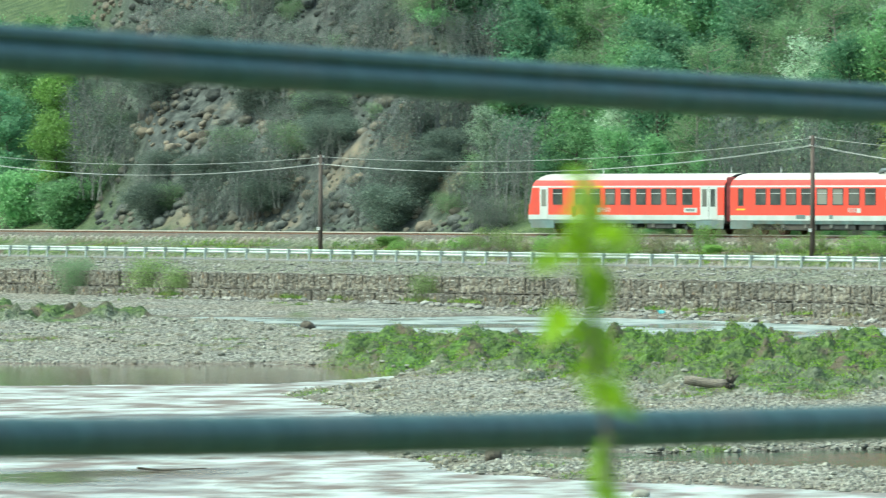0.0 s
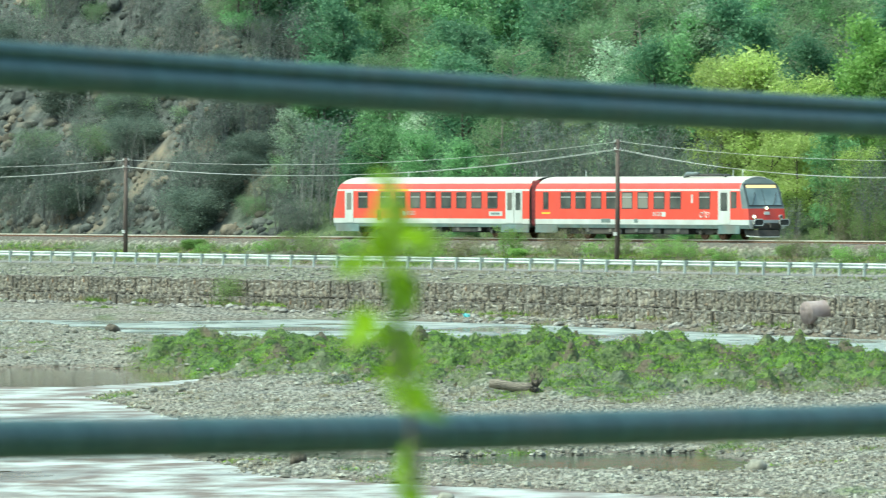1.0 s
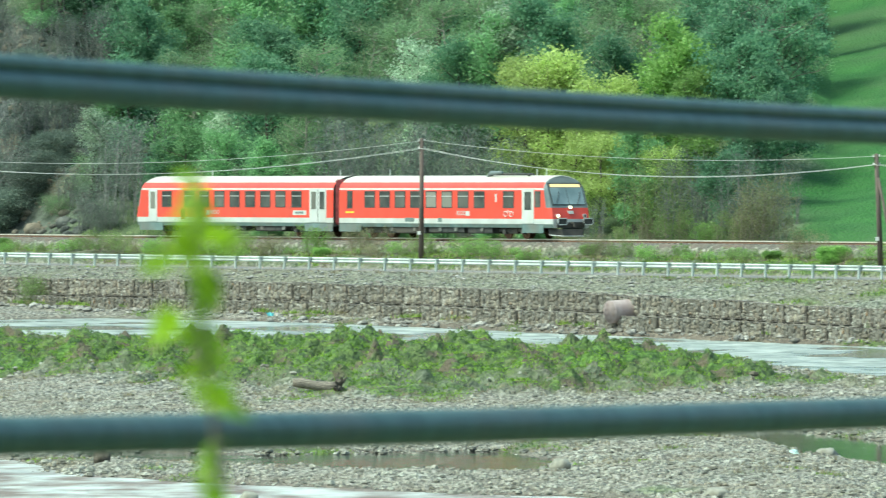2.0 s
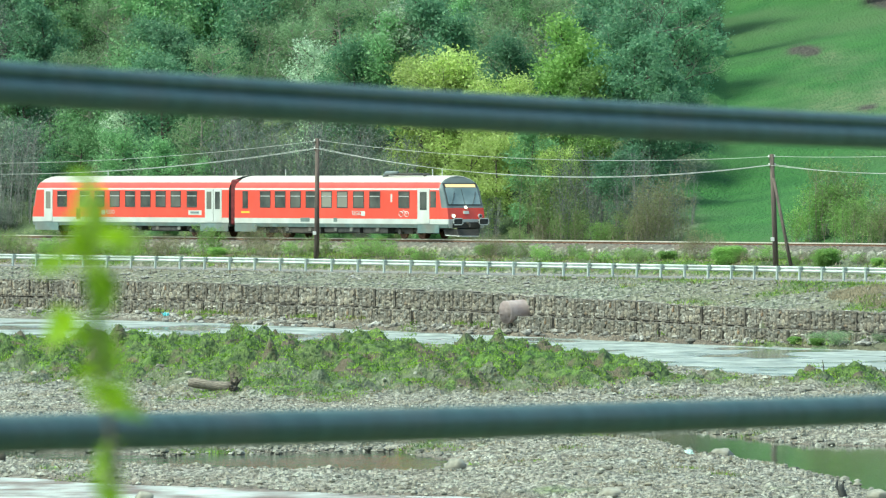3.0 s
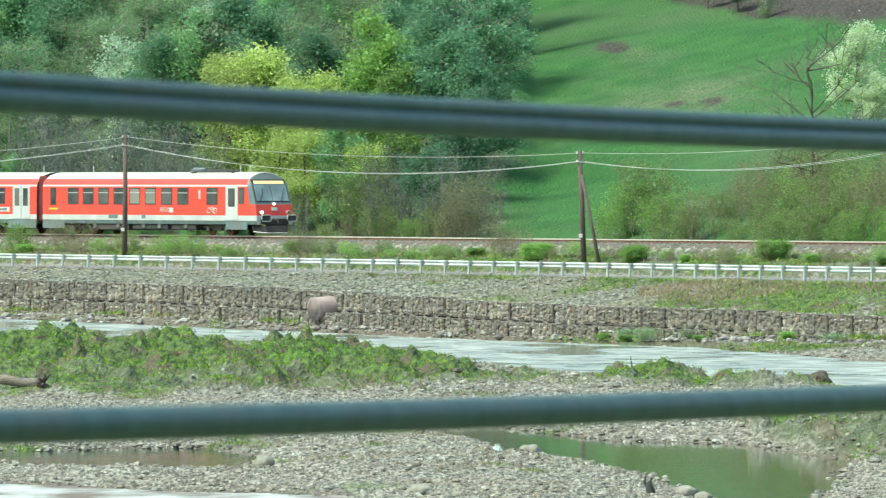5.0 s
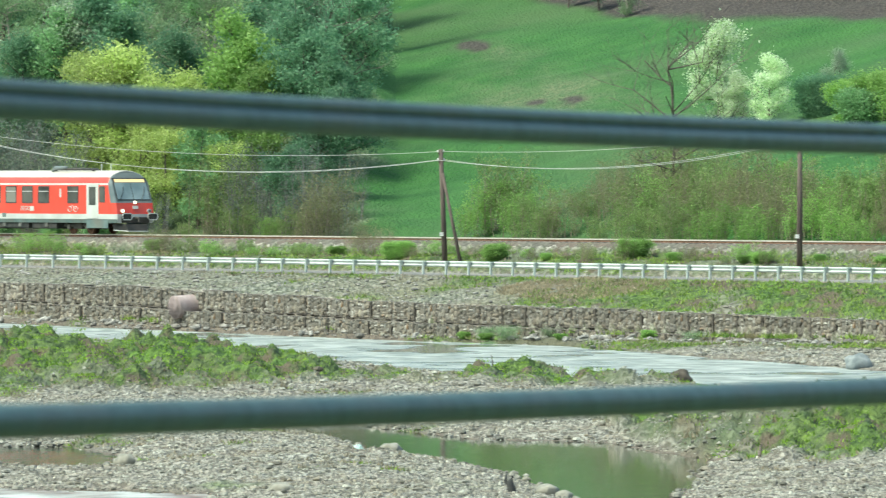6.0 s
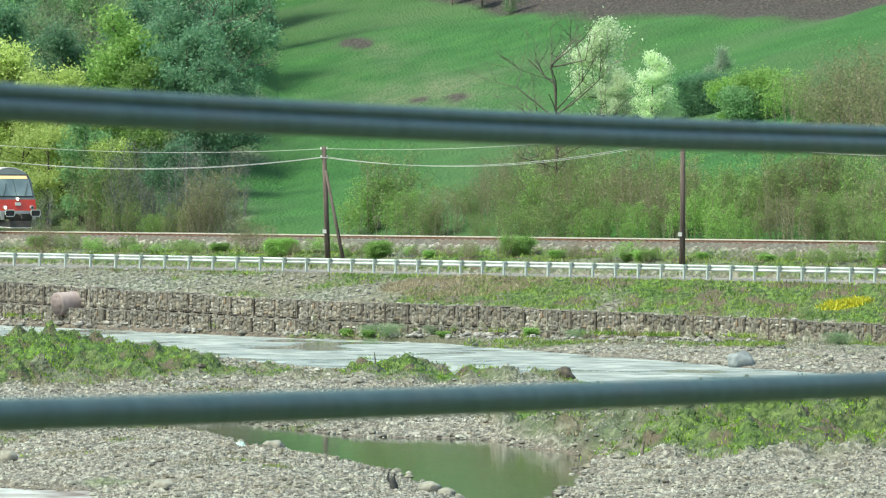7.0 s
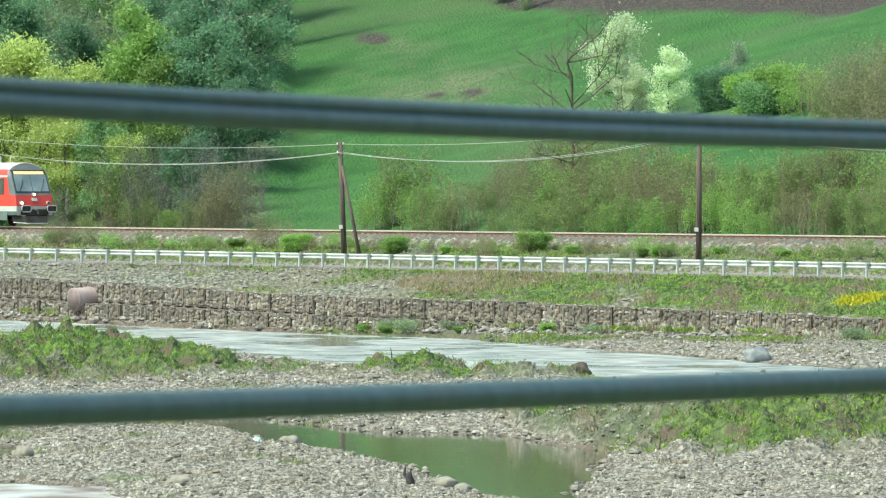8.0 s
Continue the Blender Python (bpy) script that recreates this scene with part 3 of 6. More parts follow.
def build_guardrail():
    rail = thing("guardrail", "galvanised steel road guardrail on square posts", "guardrail", Matrix.Translation(plan(0, 11, float(road_level(0)))))
    base = rail.matrix_basis.translation

    def line(s):
        return road_level(s)
    w = [(0.0, 0.75), (0.05, 0.73), (0.08, 0.69), (0.05, 0.63), (0.01, 0.61), (0.01, 0.59), (0.05, 0.57), (0.08, 0.51), (0.05, 0.46), (0.0, 0.44), (-0.02, 0.46), (0.03, 0.50), (0.05, 0.53), (-0.02, 0.58), (-0.02, 0.62), (0.05, 0.68), (-0.02, 0.73)]
    ss = np.arange(-140, 130, 4.0)
    for a in ss:
        h = Heap()
        k = len(w)
        vs = [plan(s, 11.0 + y, float(road_level(s)) + z) - base for s in (a, a + 4.02) for y, z in w]
        fs = [(j, (j + 1) % k, k + (j + 1) % k, k + j) for j in range(k)]
        h.add(vs, fs)
        part("beam", h.mesh("beam", ZINC), rail)
    post = Heap()
    post.box((-0.055, 0.16, -0.4), (0.055, 0.26, 0.74), bevel=0.01)
    post.box((-0.08, 0.07, 0.52), (0.08, 0.18, 0.70))
    post.box((-0.13, 0.09, 0.68), (0.13, 0.22, 0.75))
    pm = post.mesh("post", POSTZINC)
    s, turn = -138.0, Matrix.Rotation(ALONG + math.pi, 4, "Z")
    while s < 128:
        part("post", pm, rail, m=Matrix.Translation(plan(s, 11.0, float(road_level(s))) - base) @ turn)
        s += 2.85 - 0.9 * min(max((s - 0) / 50.0, 0), 1)


build_guardrail()


def stone(h, c, r, rng, k=0, flat=0.7):
    """A rough stone: a lumpy low ball."""
    vs = []
    ring = 5
    ax = [rng.uniform(0.7, 1.25) for _ in range(3)]
    turn = rng.uniform(0, 6.28)
    for lat, rr in ((-0.75, 0.62), (-0.1, 1.0), (0.6, 0.72)):
        for j in range(ring):
            w = turn + 2 * math.pi * j / ring + rng.uniform(-0.25, 0.25)
            q = rr * rng.uniform(0.85, 1.15)
            vs.append((c[0] + r * ax[0] * q * math.cos(w), c[1] + r * ax[1] * q * math.sin(w), c[2] + r * flat * ax[2] * lat))
    vs += [(c[0], c[1], c[2] - r * flat), (c[0], c[1], c[2] + r * flat * rng.uniform(0.8, 1.05))]
    fs = [(i * ring + j, i * ring + (j + 1) % ring, (i + 1) * ring + (j + 1) % ring, (i + 1) * ring + j) for i in range(2) for j in range(ring)]
    fs += [(15, (j + 1) % ring, j) for j in range(ring)] + [(16, 10 + j, 10 + (j + 1) % ring) for j in range(ring)]
    h.add(vs, fs, k)


def build_gabion(rng, length, height):
    g = thing("gabion", "wire gabion filled with brown angular stones", "gabion", group="gabions of the river wall")
    h = Heap()
    h.box((0.03, -0.75, 0.0), (length - 0.03, 0.20, height - 0.04))
    part("core", h.mesh("core", DARKGAP), g)
    h = Heap()
    x = 0.1
    while x < length - 0.05:
        w = rng.uniform(0.13, 0.34)
        z = rng.uniform(0.0, 0.1)
        while z < height - 0.06:
            t = min(rng.uniform(0.12, 0.42), height - z)
            c = (min(x + w / 2, length - 0.12), 0.20 + rng.uniform(-0.04, 0.05), z + t / 2)
            stone(h, (0, 0, 0), 1.0, rng)
            for i in range(len(h.v) - 17, len(h.v)):
                a, b, e = h.v[i]
                h.v[i] = (c[0] + a * w * 0.58, c[1] + b * 0.08, c[2] + e / 0.7 * t * 0.57)
            z += t
        x += w
    for i in range(int(length * 7)):
        stone(h, (rng.uniform(0.1, length - 0.1), rng.uniform(-0.7, 0.1), height - 0.09), rng.uniform(0.08, 0.13), rng)
    part("stone_fill", h.mesh("stone_fill", GABION), g, "brown and grey angular stones", kind="stuff")
    h = Heap()
    for x in (0.02, length - 0.02):
        h.tube([(x, 0.29, 0), (x, 0.29, height - 0.03)], 0.012, 4)
    for z in (0.03, height - 0.02):
        h.tube([(0, 0.30, z), (length, 0.30, z)], 0.012, 4)
    part("cage", h.mesh("cage", WIRE), g, "rusted wire cage")
    return g


def build_wall():
    rng = random.Random(3)
    kinds = [build_gabion(rng, 2.0, 1.0) for _ in range(7)]
    used = set()
    turn = Matrix.Rotation(ALONG + math.pi, 4, "Z")
    for tier, out in ((0, 18.95), (1, 18.12)):
        s = -145.0 + 0.9 * tier
        while s < 128:
            top, base = float(wall_top(s + 1.0)) + rng.uniform(-0.07, 0.05), float(wall_foot(s + 1.0))
            tilt = math.atan2(float(wall_top(s) - wall_top(s + 2)), 2.0) + rng.uniform(-0.02, 0.02)
            hh = (top - base) * (0.42 if tier == 0 else 0.58) + (0.25 if tier == 0 else 0.0)
            z = base - 0.25 if tier == 0 else top - hh
            # local x runs against the track's direction, local y faces the river
            m = Matrix.Translation(plan(s + 2.0, out + rng.uniform(-0.09, 0.09), z - math.tan(tilt))) @ turn @ Matrix.Rotation(-tilt, 4, "Y") @ Matrix.Diagonal((1, 1, hh, 1))
            k = rng.randrange(7)
            if k in used:
                copy_thing(kinds[k], m)
            else:
                used.add(k)
                kinds[k].matrix_basis = m
            s += 2.03


build_wall()


# ---- telegraph poles and wires along the line ----
def build_pole(s, o, height, lean, stay, group="line poles beside the track"):
    base = plan(s, o, 0)
    base.z = ground_height(base.x, base.y) - 0.3
    p = thing("telegraph_pole", "weathered dark wooden telegraph pole with wire arms" if not stay else "leaning wooden telegraph pole propped by a slanting stay", "pole", Matrix.Translation(base) @ Matrix.Rotation(radians(lean), 4, Vector((U[1], -U[0], 0)).cross(Vector((0, 0, 1)))), group=group)
    h = Heap()
    h.tube([(0, 0, 0), (0.01, 0, height * 0.5), (0, 0, height)], [0.16, 0.14, 0.115], 10)
    part("shaft", h.mesh("shaft", POLEWOOD, True), p)
    for z in (height - 0.25, height - 0.7):
        for sx in (-1, 1):
            h = Heap()
            h.tube([(0, 0, z - 0.05), (0.16 * sx * N[0], 0.16 * sx * N[1], z - 0.02), (0.19 * sx * N[0], 0.19 * sx * N[1], z + 0.10)], 0.018, 5)
            hook = part("hook", h.mesh("hook", RUST), p)
            h = Heap()
            c = Vector((0.19 * sx * N[0], 0.19 * sx * N[1], z + 0.08))
            h.tube([c, c + Vector((0, 0, 0.05)), c + Vector((0, 0, 0.07)), c + Vector((0, 0, 0.13))], [0.05, 0.055, 0.035, 0.04], 8)
            part("insulator", h.mesh("insulator", PORCELAIN, True), hook, "white porcelain insulator")
    if stay:
        h = Heap()
        q = Vector((U[0], U[1], 0))
        h.tube([q * 1.55 + Vector((0, 0, 0.1)), q * 0.1 + Vector((0, 0, height - 1.3))], [0.10, 0.075], 8)
        part("stay", h.mesh("stay", POLEWOOD, True), p, "slanting wooden stay")
    h = Heap()
    h.box((-0.1 + N[0] * 0.15, -0.1 + N[1] * 0.15, 1.75), (0.1 + N[0] * 0.15, 0.1 + N[1] * 0.15, 1.95))
    part("marker_plate", h.mesh("marker_plate", PORCELAIN), p, "small white marker plate")
    return [p.matrix_basis @ Vector((0.19 * sx * N[0], 0.19 * sx * N[1], height - dz + 0.12)) for dz in (0.25, 0.7) for sx in (-1, 1)]


POLES = [(-132.0, 5.6, 7.2, 0, False), (-75.7, 5.6, 6.6, 0.4, False), (-14.9, 5.6, 7.4, 0.4, False), (32.85, 5.6, 6.45, -2.6, True), (65.05, 5.6, 7.4, 0.2, False), (104.0, 5.6, 7.2, 0, False)]
tops = [build_pole(*p) for p in POLES]
SAG = [[0.75, 0.75, 1.0, 1.0], [0.75, 0.7, 1.0, 1.0], [0.62, 0.60, 1.15, 1.10], [0.40, 0.38, 0.95, 0.9], [0.5, 0.5, 0.9, 0.9]]
for span in range(len(tops) - 1):
    for k in (0, 2, 3):
        a, b = tops[span][k], tops[span + 1][k]
        h = Heap()
        path = [a.lerp(b, t) - Vector((0, 0, 4 * SAG[span][k] * t * (1 - t))) for t in np.linspace(0, 1, 17)]
        h.tube(path, 0.013, 5)
        tagged(part("line_wire", h.mesh("line_wire", WIRELINE)), "thin pale telegraph wire slung between poles", "wire", "wires along the line")


# ---- railcar of two coaches ----
def window_glass():
    """Coach panes: dark glass, some with a paler base that paints in reflected sky."""
    m, n, l, p = nodes_of("coach_window_glass")
    info = n.new("ShaderNodeObjectInfo")
    pick = n.new("ShaderNodeMapRange")
    pick.inputs["From Min"].default_value, pick.inputs["From Max"].default_value = 0.45, 1.0
    l.new(info.outputs["Random"], pick.inputs["Value"])
    inside = mixed(n, l, noise_fac(n, l, 0.9, 3.0), (0.025, 0.032, 0.034), (0.09, 0.10, 0.095))
    l.new(mixed(n, l, pick.outputs[0], inside, (0.25, 0.25, 0.22)), p.inputs["Base Color"])
    p.inputs["Roughness"].default_value = 0.06
    return m


RED = surface("red_coach_paint", (0.70, 0.058, 0.035), (0.80, 0.075, 0.048), 1.0, 0.38, dirt=(0.52, 0.07, 0.05), dirt_scale=0.7, coat=0.3)
WHITE = surface("white_coach_paint", (0.50, 0.53, 0.52), (0.60, 0.63, 0.61), 1.2, 0.45, dirt=(0.5, 0.5, 0.47), dirt_scale=0.9)
GREY = surface("grey_skirt_paint", (0.12, 0.18, 0.18), (0.17, 0.24, 0.235), 1.5, 0.6, dirt=(0.16, 0.16, 0.14), dirt_scale=0.8)
# Grey roof, coloured pale for the sky light on its curve.
ROOF = surface("pale_roof_paint", (0.48, 0.46, 0.41), (0.62, 0.60, 0.54), 1.0, 0.5, dirt=(0.45, 0.42, 0.36), dirt_scale=0.5)
CAPGREY = surface("dark_grey_cab_paint", (0.10, 0.14, 0.15), (0.15, 0.19, 0.20), 1.5, 0.5, dirt=(0.22, 0.22, 0.2))
BLACK = surface("black_underframe", (0.020, 0.024, 0.025), (0.055, 0.058, 0.056), 3.0, 0.8, dirt=(0.10, 0.085, 0.07), bump=0.01)
DUSTY = surface("dusty_grey_steel", (0.09, 0.10, 0.095), (0.19, 0.195, 0.18), 3.0, 0.75, dirt=(0.14, 0.115, 0.09), bump=0.004)
YELLOW = surface("yellow_stripe", (0.75, 0.5, 0.04), (0.85, 0.6, 0.06), 2.0, 0.5)
GLASS = window_glass()
# Light blue-grey base paints the sky's reflection into the windscreen.
SCREEN = surface("windscreen_glass", (0.16, 0.22, 0.24), (0.30, 0.38, 0.40), 0.6, 0.06)
SEAL = surface("window_rubber", (0.03, 0.03, 0.03), (0.06, 0.06, 0.06), 3.0, 0.6)
ALUM = surface("aluminium_frame", (0.6, 0.62, 0.62), (0.7, 0.72, 0.72), 4.0, 0.35, 0.6)
BELLOWS = surface("dark_red_bellows", (0.13, 0.02, 0.025), (0.22, 0.04, 0.045), 3.0, 0.8)


def glowing(name, colour, strength):
    m, n, l, p = nodes_of(name)
    p.inputs["Base Color"].default_value = (*colour, 1)
    p.inputs["Emission Color"].default_value = (*colour, 1)
    p.inputs["Emission Strength"].default_value = strength
    return m


HEADLAMP = glowing("lit_headlamp", (1.0, 0.80, 0.5), 3.5)
SIGNGLOW = glowing("destination_display", (1.0, 0.72, 0.35), 0.2)

SECTION = [(1.36, 0.66), (1.42, 0.88), (1.43, 1.18), (1.43, 1.83), (1.42, 2.80), (1.41, 2.87), (1.40, 2.97), (1.33, 3.15), (1.20, 3.32), (0.90, 3.52), (0.45, 3.67), (0.0, 3.72)]
BAND = [2, 1, 0, 0, 0, 1, 0, 0, 3, 3, 3]  # grey, white, red, ..., roof


def car_body(length):
    """A coach shell along x from the coupling (0) to the cab end, with a raked and tapered nose."""
    half = SECTION
    ring = [(-y, z) for y, z in half] + [(y, z) for y, z in reversed(half[:-1])]
    bands = BAND + BAND[::-1]
    k = len(ring)
    stations = [0.0, 0.12] + list(np.linspace(0.6, length - 1.4, 12)) + [length - 1.0, length - 0.7, length - 0.45, length - 0.25, length - 0.1, length]
    vs = []
    for x in stations:
        t = max(0.0, (x - (length - 1.0)) / 1.0)
        b = 1.0 - (0.03 if x == 0.0 else 0.0)
        for y, z in ring:
            rake = 0.92 * max(0.0, (z - 1.45) / 2.2) ** 1.15 + 0.10 * max(0.0, (1.0 - z))
            tight = 1.0 - 0.13 * t ** 3.0
            drop = 0.0 if z < 2.9 else -0.16 * t * t * (z - 2.9)
            vs.append((x - rake * t, y * tight * b, z + drop))
    fs, which = [], []
    for i in range(len(stations) - 1):
        for j in range(k - 1):
            fs.append((i * k + j, i * k + j + 1, (i + 1) * k + j + 1, (i + 1) * k + j))
            c = bands[j]
            if stations[i] >= length - 0.46 and ring[j][1] > 1.75 and ring[j + 1][1] > 1.75:
                c = 4
            which.append(c)
        fs.append((i * k + k - 1, i * k, (i + 1) * k, (i + 1) * k + k - 1))
        which.append(5)
    # nose in level bands
    n0 = (len(stations) - 1) * k
    for j in range(k // 2):
        a, b2 = j, k - 1 - j
        if a + 1 >= b2 - 1:
            fs.append((n0 + a, n0 + a + 1, n0 + b2))
        else:
            fs.append((n0 + a, n0 + a + 1, n0 + b2 - 1, n0 + b2))
        zm = (ring[a][1] + ring[a + 1][1]) / 2
        which.append(1 if zm < 1.18 else 0 if zm < 1.8 else 4)
    for j in range(k // 2):
        a, b2 = j, k - 1 - j
        if a + 1 >= b2 - 1:
            fs.append((b2, a + 1, a))
        else:
            fs.append((b2, b2 - 1, a + 1, a))
        which.append(5)
    return mesh_of("body", vs, fs, [RED, WHITE, GREY, ROOF, CAPGREY, BLACK], False, which)


def slab(name, mat, x0, x1, z0, z1, side, parent, proud=0.012, y=1.425, label="", thick=0.03):
    h = Heap()
    ya, yb = side * (y - thick), side * (y + proud)
    h.box((x0, min(ya, yb), z0), (x1, max(ya, yb), z1))
    return part(name, h.mesh(name, mat), parent, label)


def coach_window(x, w, z0, z1, side, parent, split=True):
    h = Heap()
    e = 0.06
    y0, y1 = sorted((side * 1.40, side * 1.442))
    for a, b, c, d in ((x - w / 2, x + w / 2, z0, z0 + e), (x - w / 2, x + w / 2, z1 - e, z1), (x - w / 2, x - w / 2 + e, z0, z1), (x + w / 2 - e, x + w / 2, z0, z1)):
        h.box((a, y0, c), (b, y1, d))
    win = part("window", h.mesh("window", SEAL), parent)
    slab("pane", GLASS, x - w / 2 + e, x + w / 2 - e, z0 + e, z1 - e, side, win, 0.008)
    if split:
        slab("transom", ALUM, x - w / 2 + e, x + w / 2 - e, z1 - 0.33, z1 - 0.28, side, win, 0.018, label="pale tilting transom bar")


def coach_door(x0, x1, side, parent, leaves=1):
    door = slab("door", WHITE, x0, x1, 0.93, 2.92, side, parent, 0.022, label="white coach door")
    w = (x1 - x0) / leaves
    for i in range(leaves):
        a = x0 + i * w
        slab("door_window", GLASS, a + 0.22 * w, a + 0.78 * w, 1.70, 2.76, side, door, 0.034)
        if i:
            slab("door_gap", SEAL, a - 0.02, a + 0.02, 0.95, 2.9, side, door, 0.028)


def bogie(x, parent):
    b = part("bogie", None, parent)
    b.matrix_basis = Matrix.Translation((x, 0, 0))
    h = Heap()
    for y in (-1.0, 1.0):
        h.box((-1.5, y - 0.07, 0.42), (1.5, y + 0.07, 0.60), bevel=0.02)
        h.box((-0.45, y - 0.1, 0.30), (0.45, y + 0.1, 0.78), bevel=0.03)
        for wx in (-0.95, 0.95):
            h.box((wx - 0.17, y - 0.11, 0.28), (wx + 0.17, y + 0.11, 0.62), bevel=0.04)
    h.box((-0.3, -1.0, 0.45), (0.3, 1.0, 0.7))
    part("bogie_frame", h.mesh("bogie_frame", BLACK), b)
    for y in (-1.09, 1.09):
        for wx in (-0.95, 0.95):
            h = Heap()
            h.tube([(wx, y - 0.03, 0.42), (wx, y + 0.03, 0.42)], [0.13, 0.12], 12)
            part("axle_box", h.mesh("axle_box", DUSTY), b, "dusty axle box cover")
            for dx in (-0.24, 0.24):
                h = Heap()
                coil = [(wx + dx + 0.06 * math.cos(a), y + 0.06 * math.sin(a), 0.58 + 0.012 * a) for a in np.linspace(0, 18, 40)]
                h.tube(coil, 0.016, 4)
                part("coil_spring", h.mesh("coil_spring", DUSTY), b)
        h = Heap()
        h.tube([(-0.4, y, 0.70), (0.0, y + 0.02, 0.74), (0.42, y, 0.66)], 0.035, 6)
        part("damper", h.mesh("damper", DUSTY), b)
    for wx in (-0.95, 0.95):
        h = Heap()
        for y in (-0.76, 0.76):
            h.tube([(wx, y - 0.06, 0.42), (wx, y - 0.02, 0.42), (wx, y + 0.06, 0.42)], [0.42, 0.43, 0.42], 20)
        h.tube([(wx, -0.8, 0.42), (wx, 0.8, 0.42)], 0.08, 8)
        part("wheelset", h.mesh("wheelset", RUST), b)


def bars(name, mat, x, z, w, hgt, count, side, parent, y=1.43, label=""):
    h = Heap()
    step = w / count
    y0, y1 = sorted((side * (y - 0.01), side * (y + 0.012)))
    for i in range(count):
        h.box((x + i * step, y0, z), (x + (i + 0.72) * step, y1, z + hgt))
    part(name, h.mesh(name, mat), parent, label)


def lettering(text, x, z, size, side, parent):
    cu = bpy.data.curves.new("lettering", "FONT")
    cu.body, cu.size, cu.extrude = text, size, 0.004
    tmp = bpy.data.objects.new("lettering", cu)
    me = bpy.data.meshes.new_from_object(tmp)
    bpy.data.objects.remove(tmp)
    me.materials.append(WHITE)
    turn = Matrix.Rotation(math.pi / 2, 4, "X") if side < 0 else Matrix.Rotation(math.pi, 4, "Z") @ Matrix.Rotation(math.pi / 2, 4, "X")
    m = Matrix.Translation((x if side < 0 else x + 1.0, side * 1.438, z)) @ turn
    part("lettering", me, parent, "white lettering", m)


def underside(parent, boxes):
    for side in (-1, 1):
        h = Heap()
        h.tube([(5.0, side * 1.30, 0.74), (17.0, side * 1.30, 0.74)], 0.03, 6)
        part("brake_pipe", h.mesh("brake_pipe", DUSTY), parent)
        for x in (5.6, 8.1, 10.9, 12.6, 15.4):
            h = Heap()
            h.box((x, side * 1.30 - 0.03, 0.42), (x + 0.32, side * 1.30 + 0.03, 0.66), bevel=0.01)
            part("equipment_lid", h.mesh("equipment_lid", DUSTY), parent, "dusty grey lid")
    for a, b, z0, z1, mat in boxes:
        h = Heap()
        h.box((a, -1.28, z0), (b, 1.28, z1), bevel=0.05)
        part("equipment_box", h.mesh("equipment_box", mat), parent)


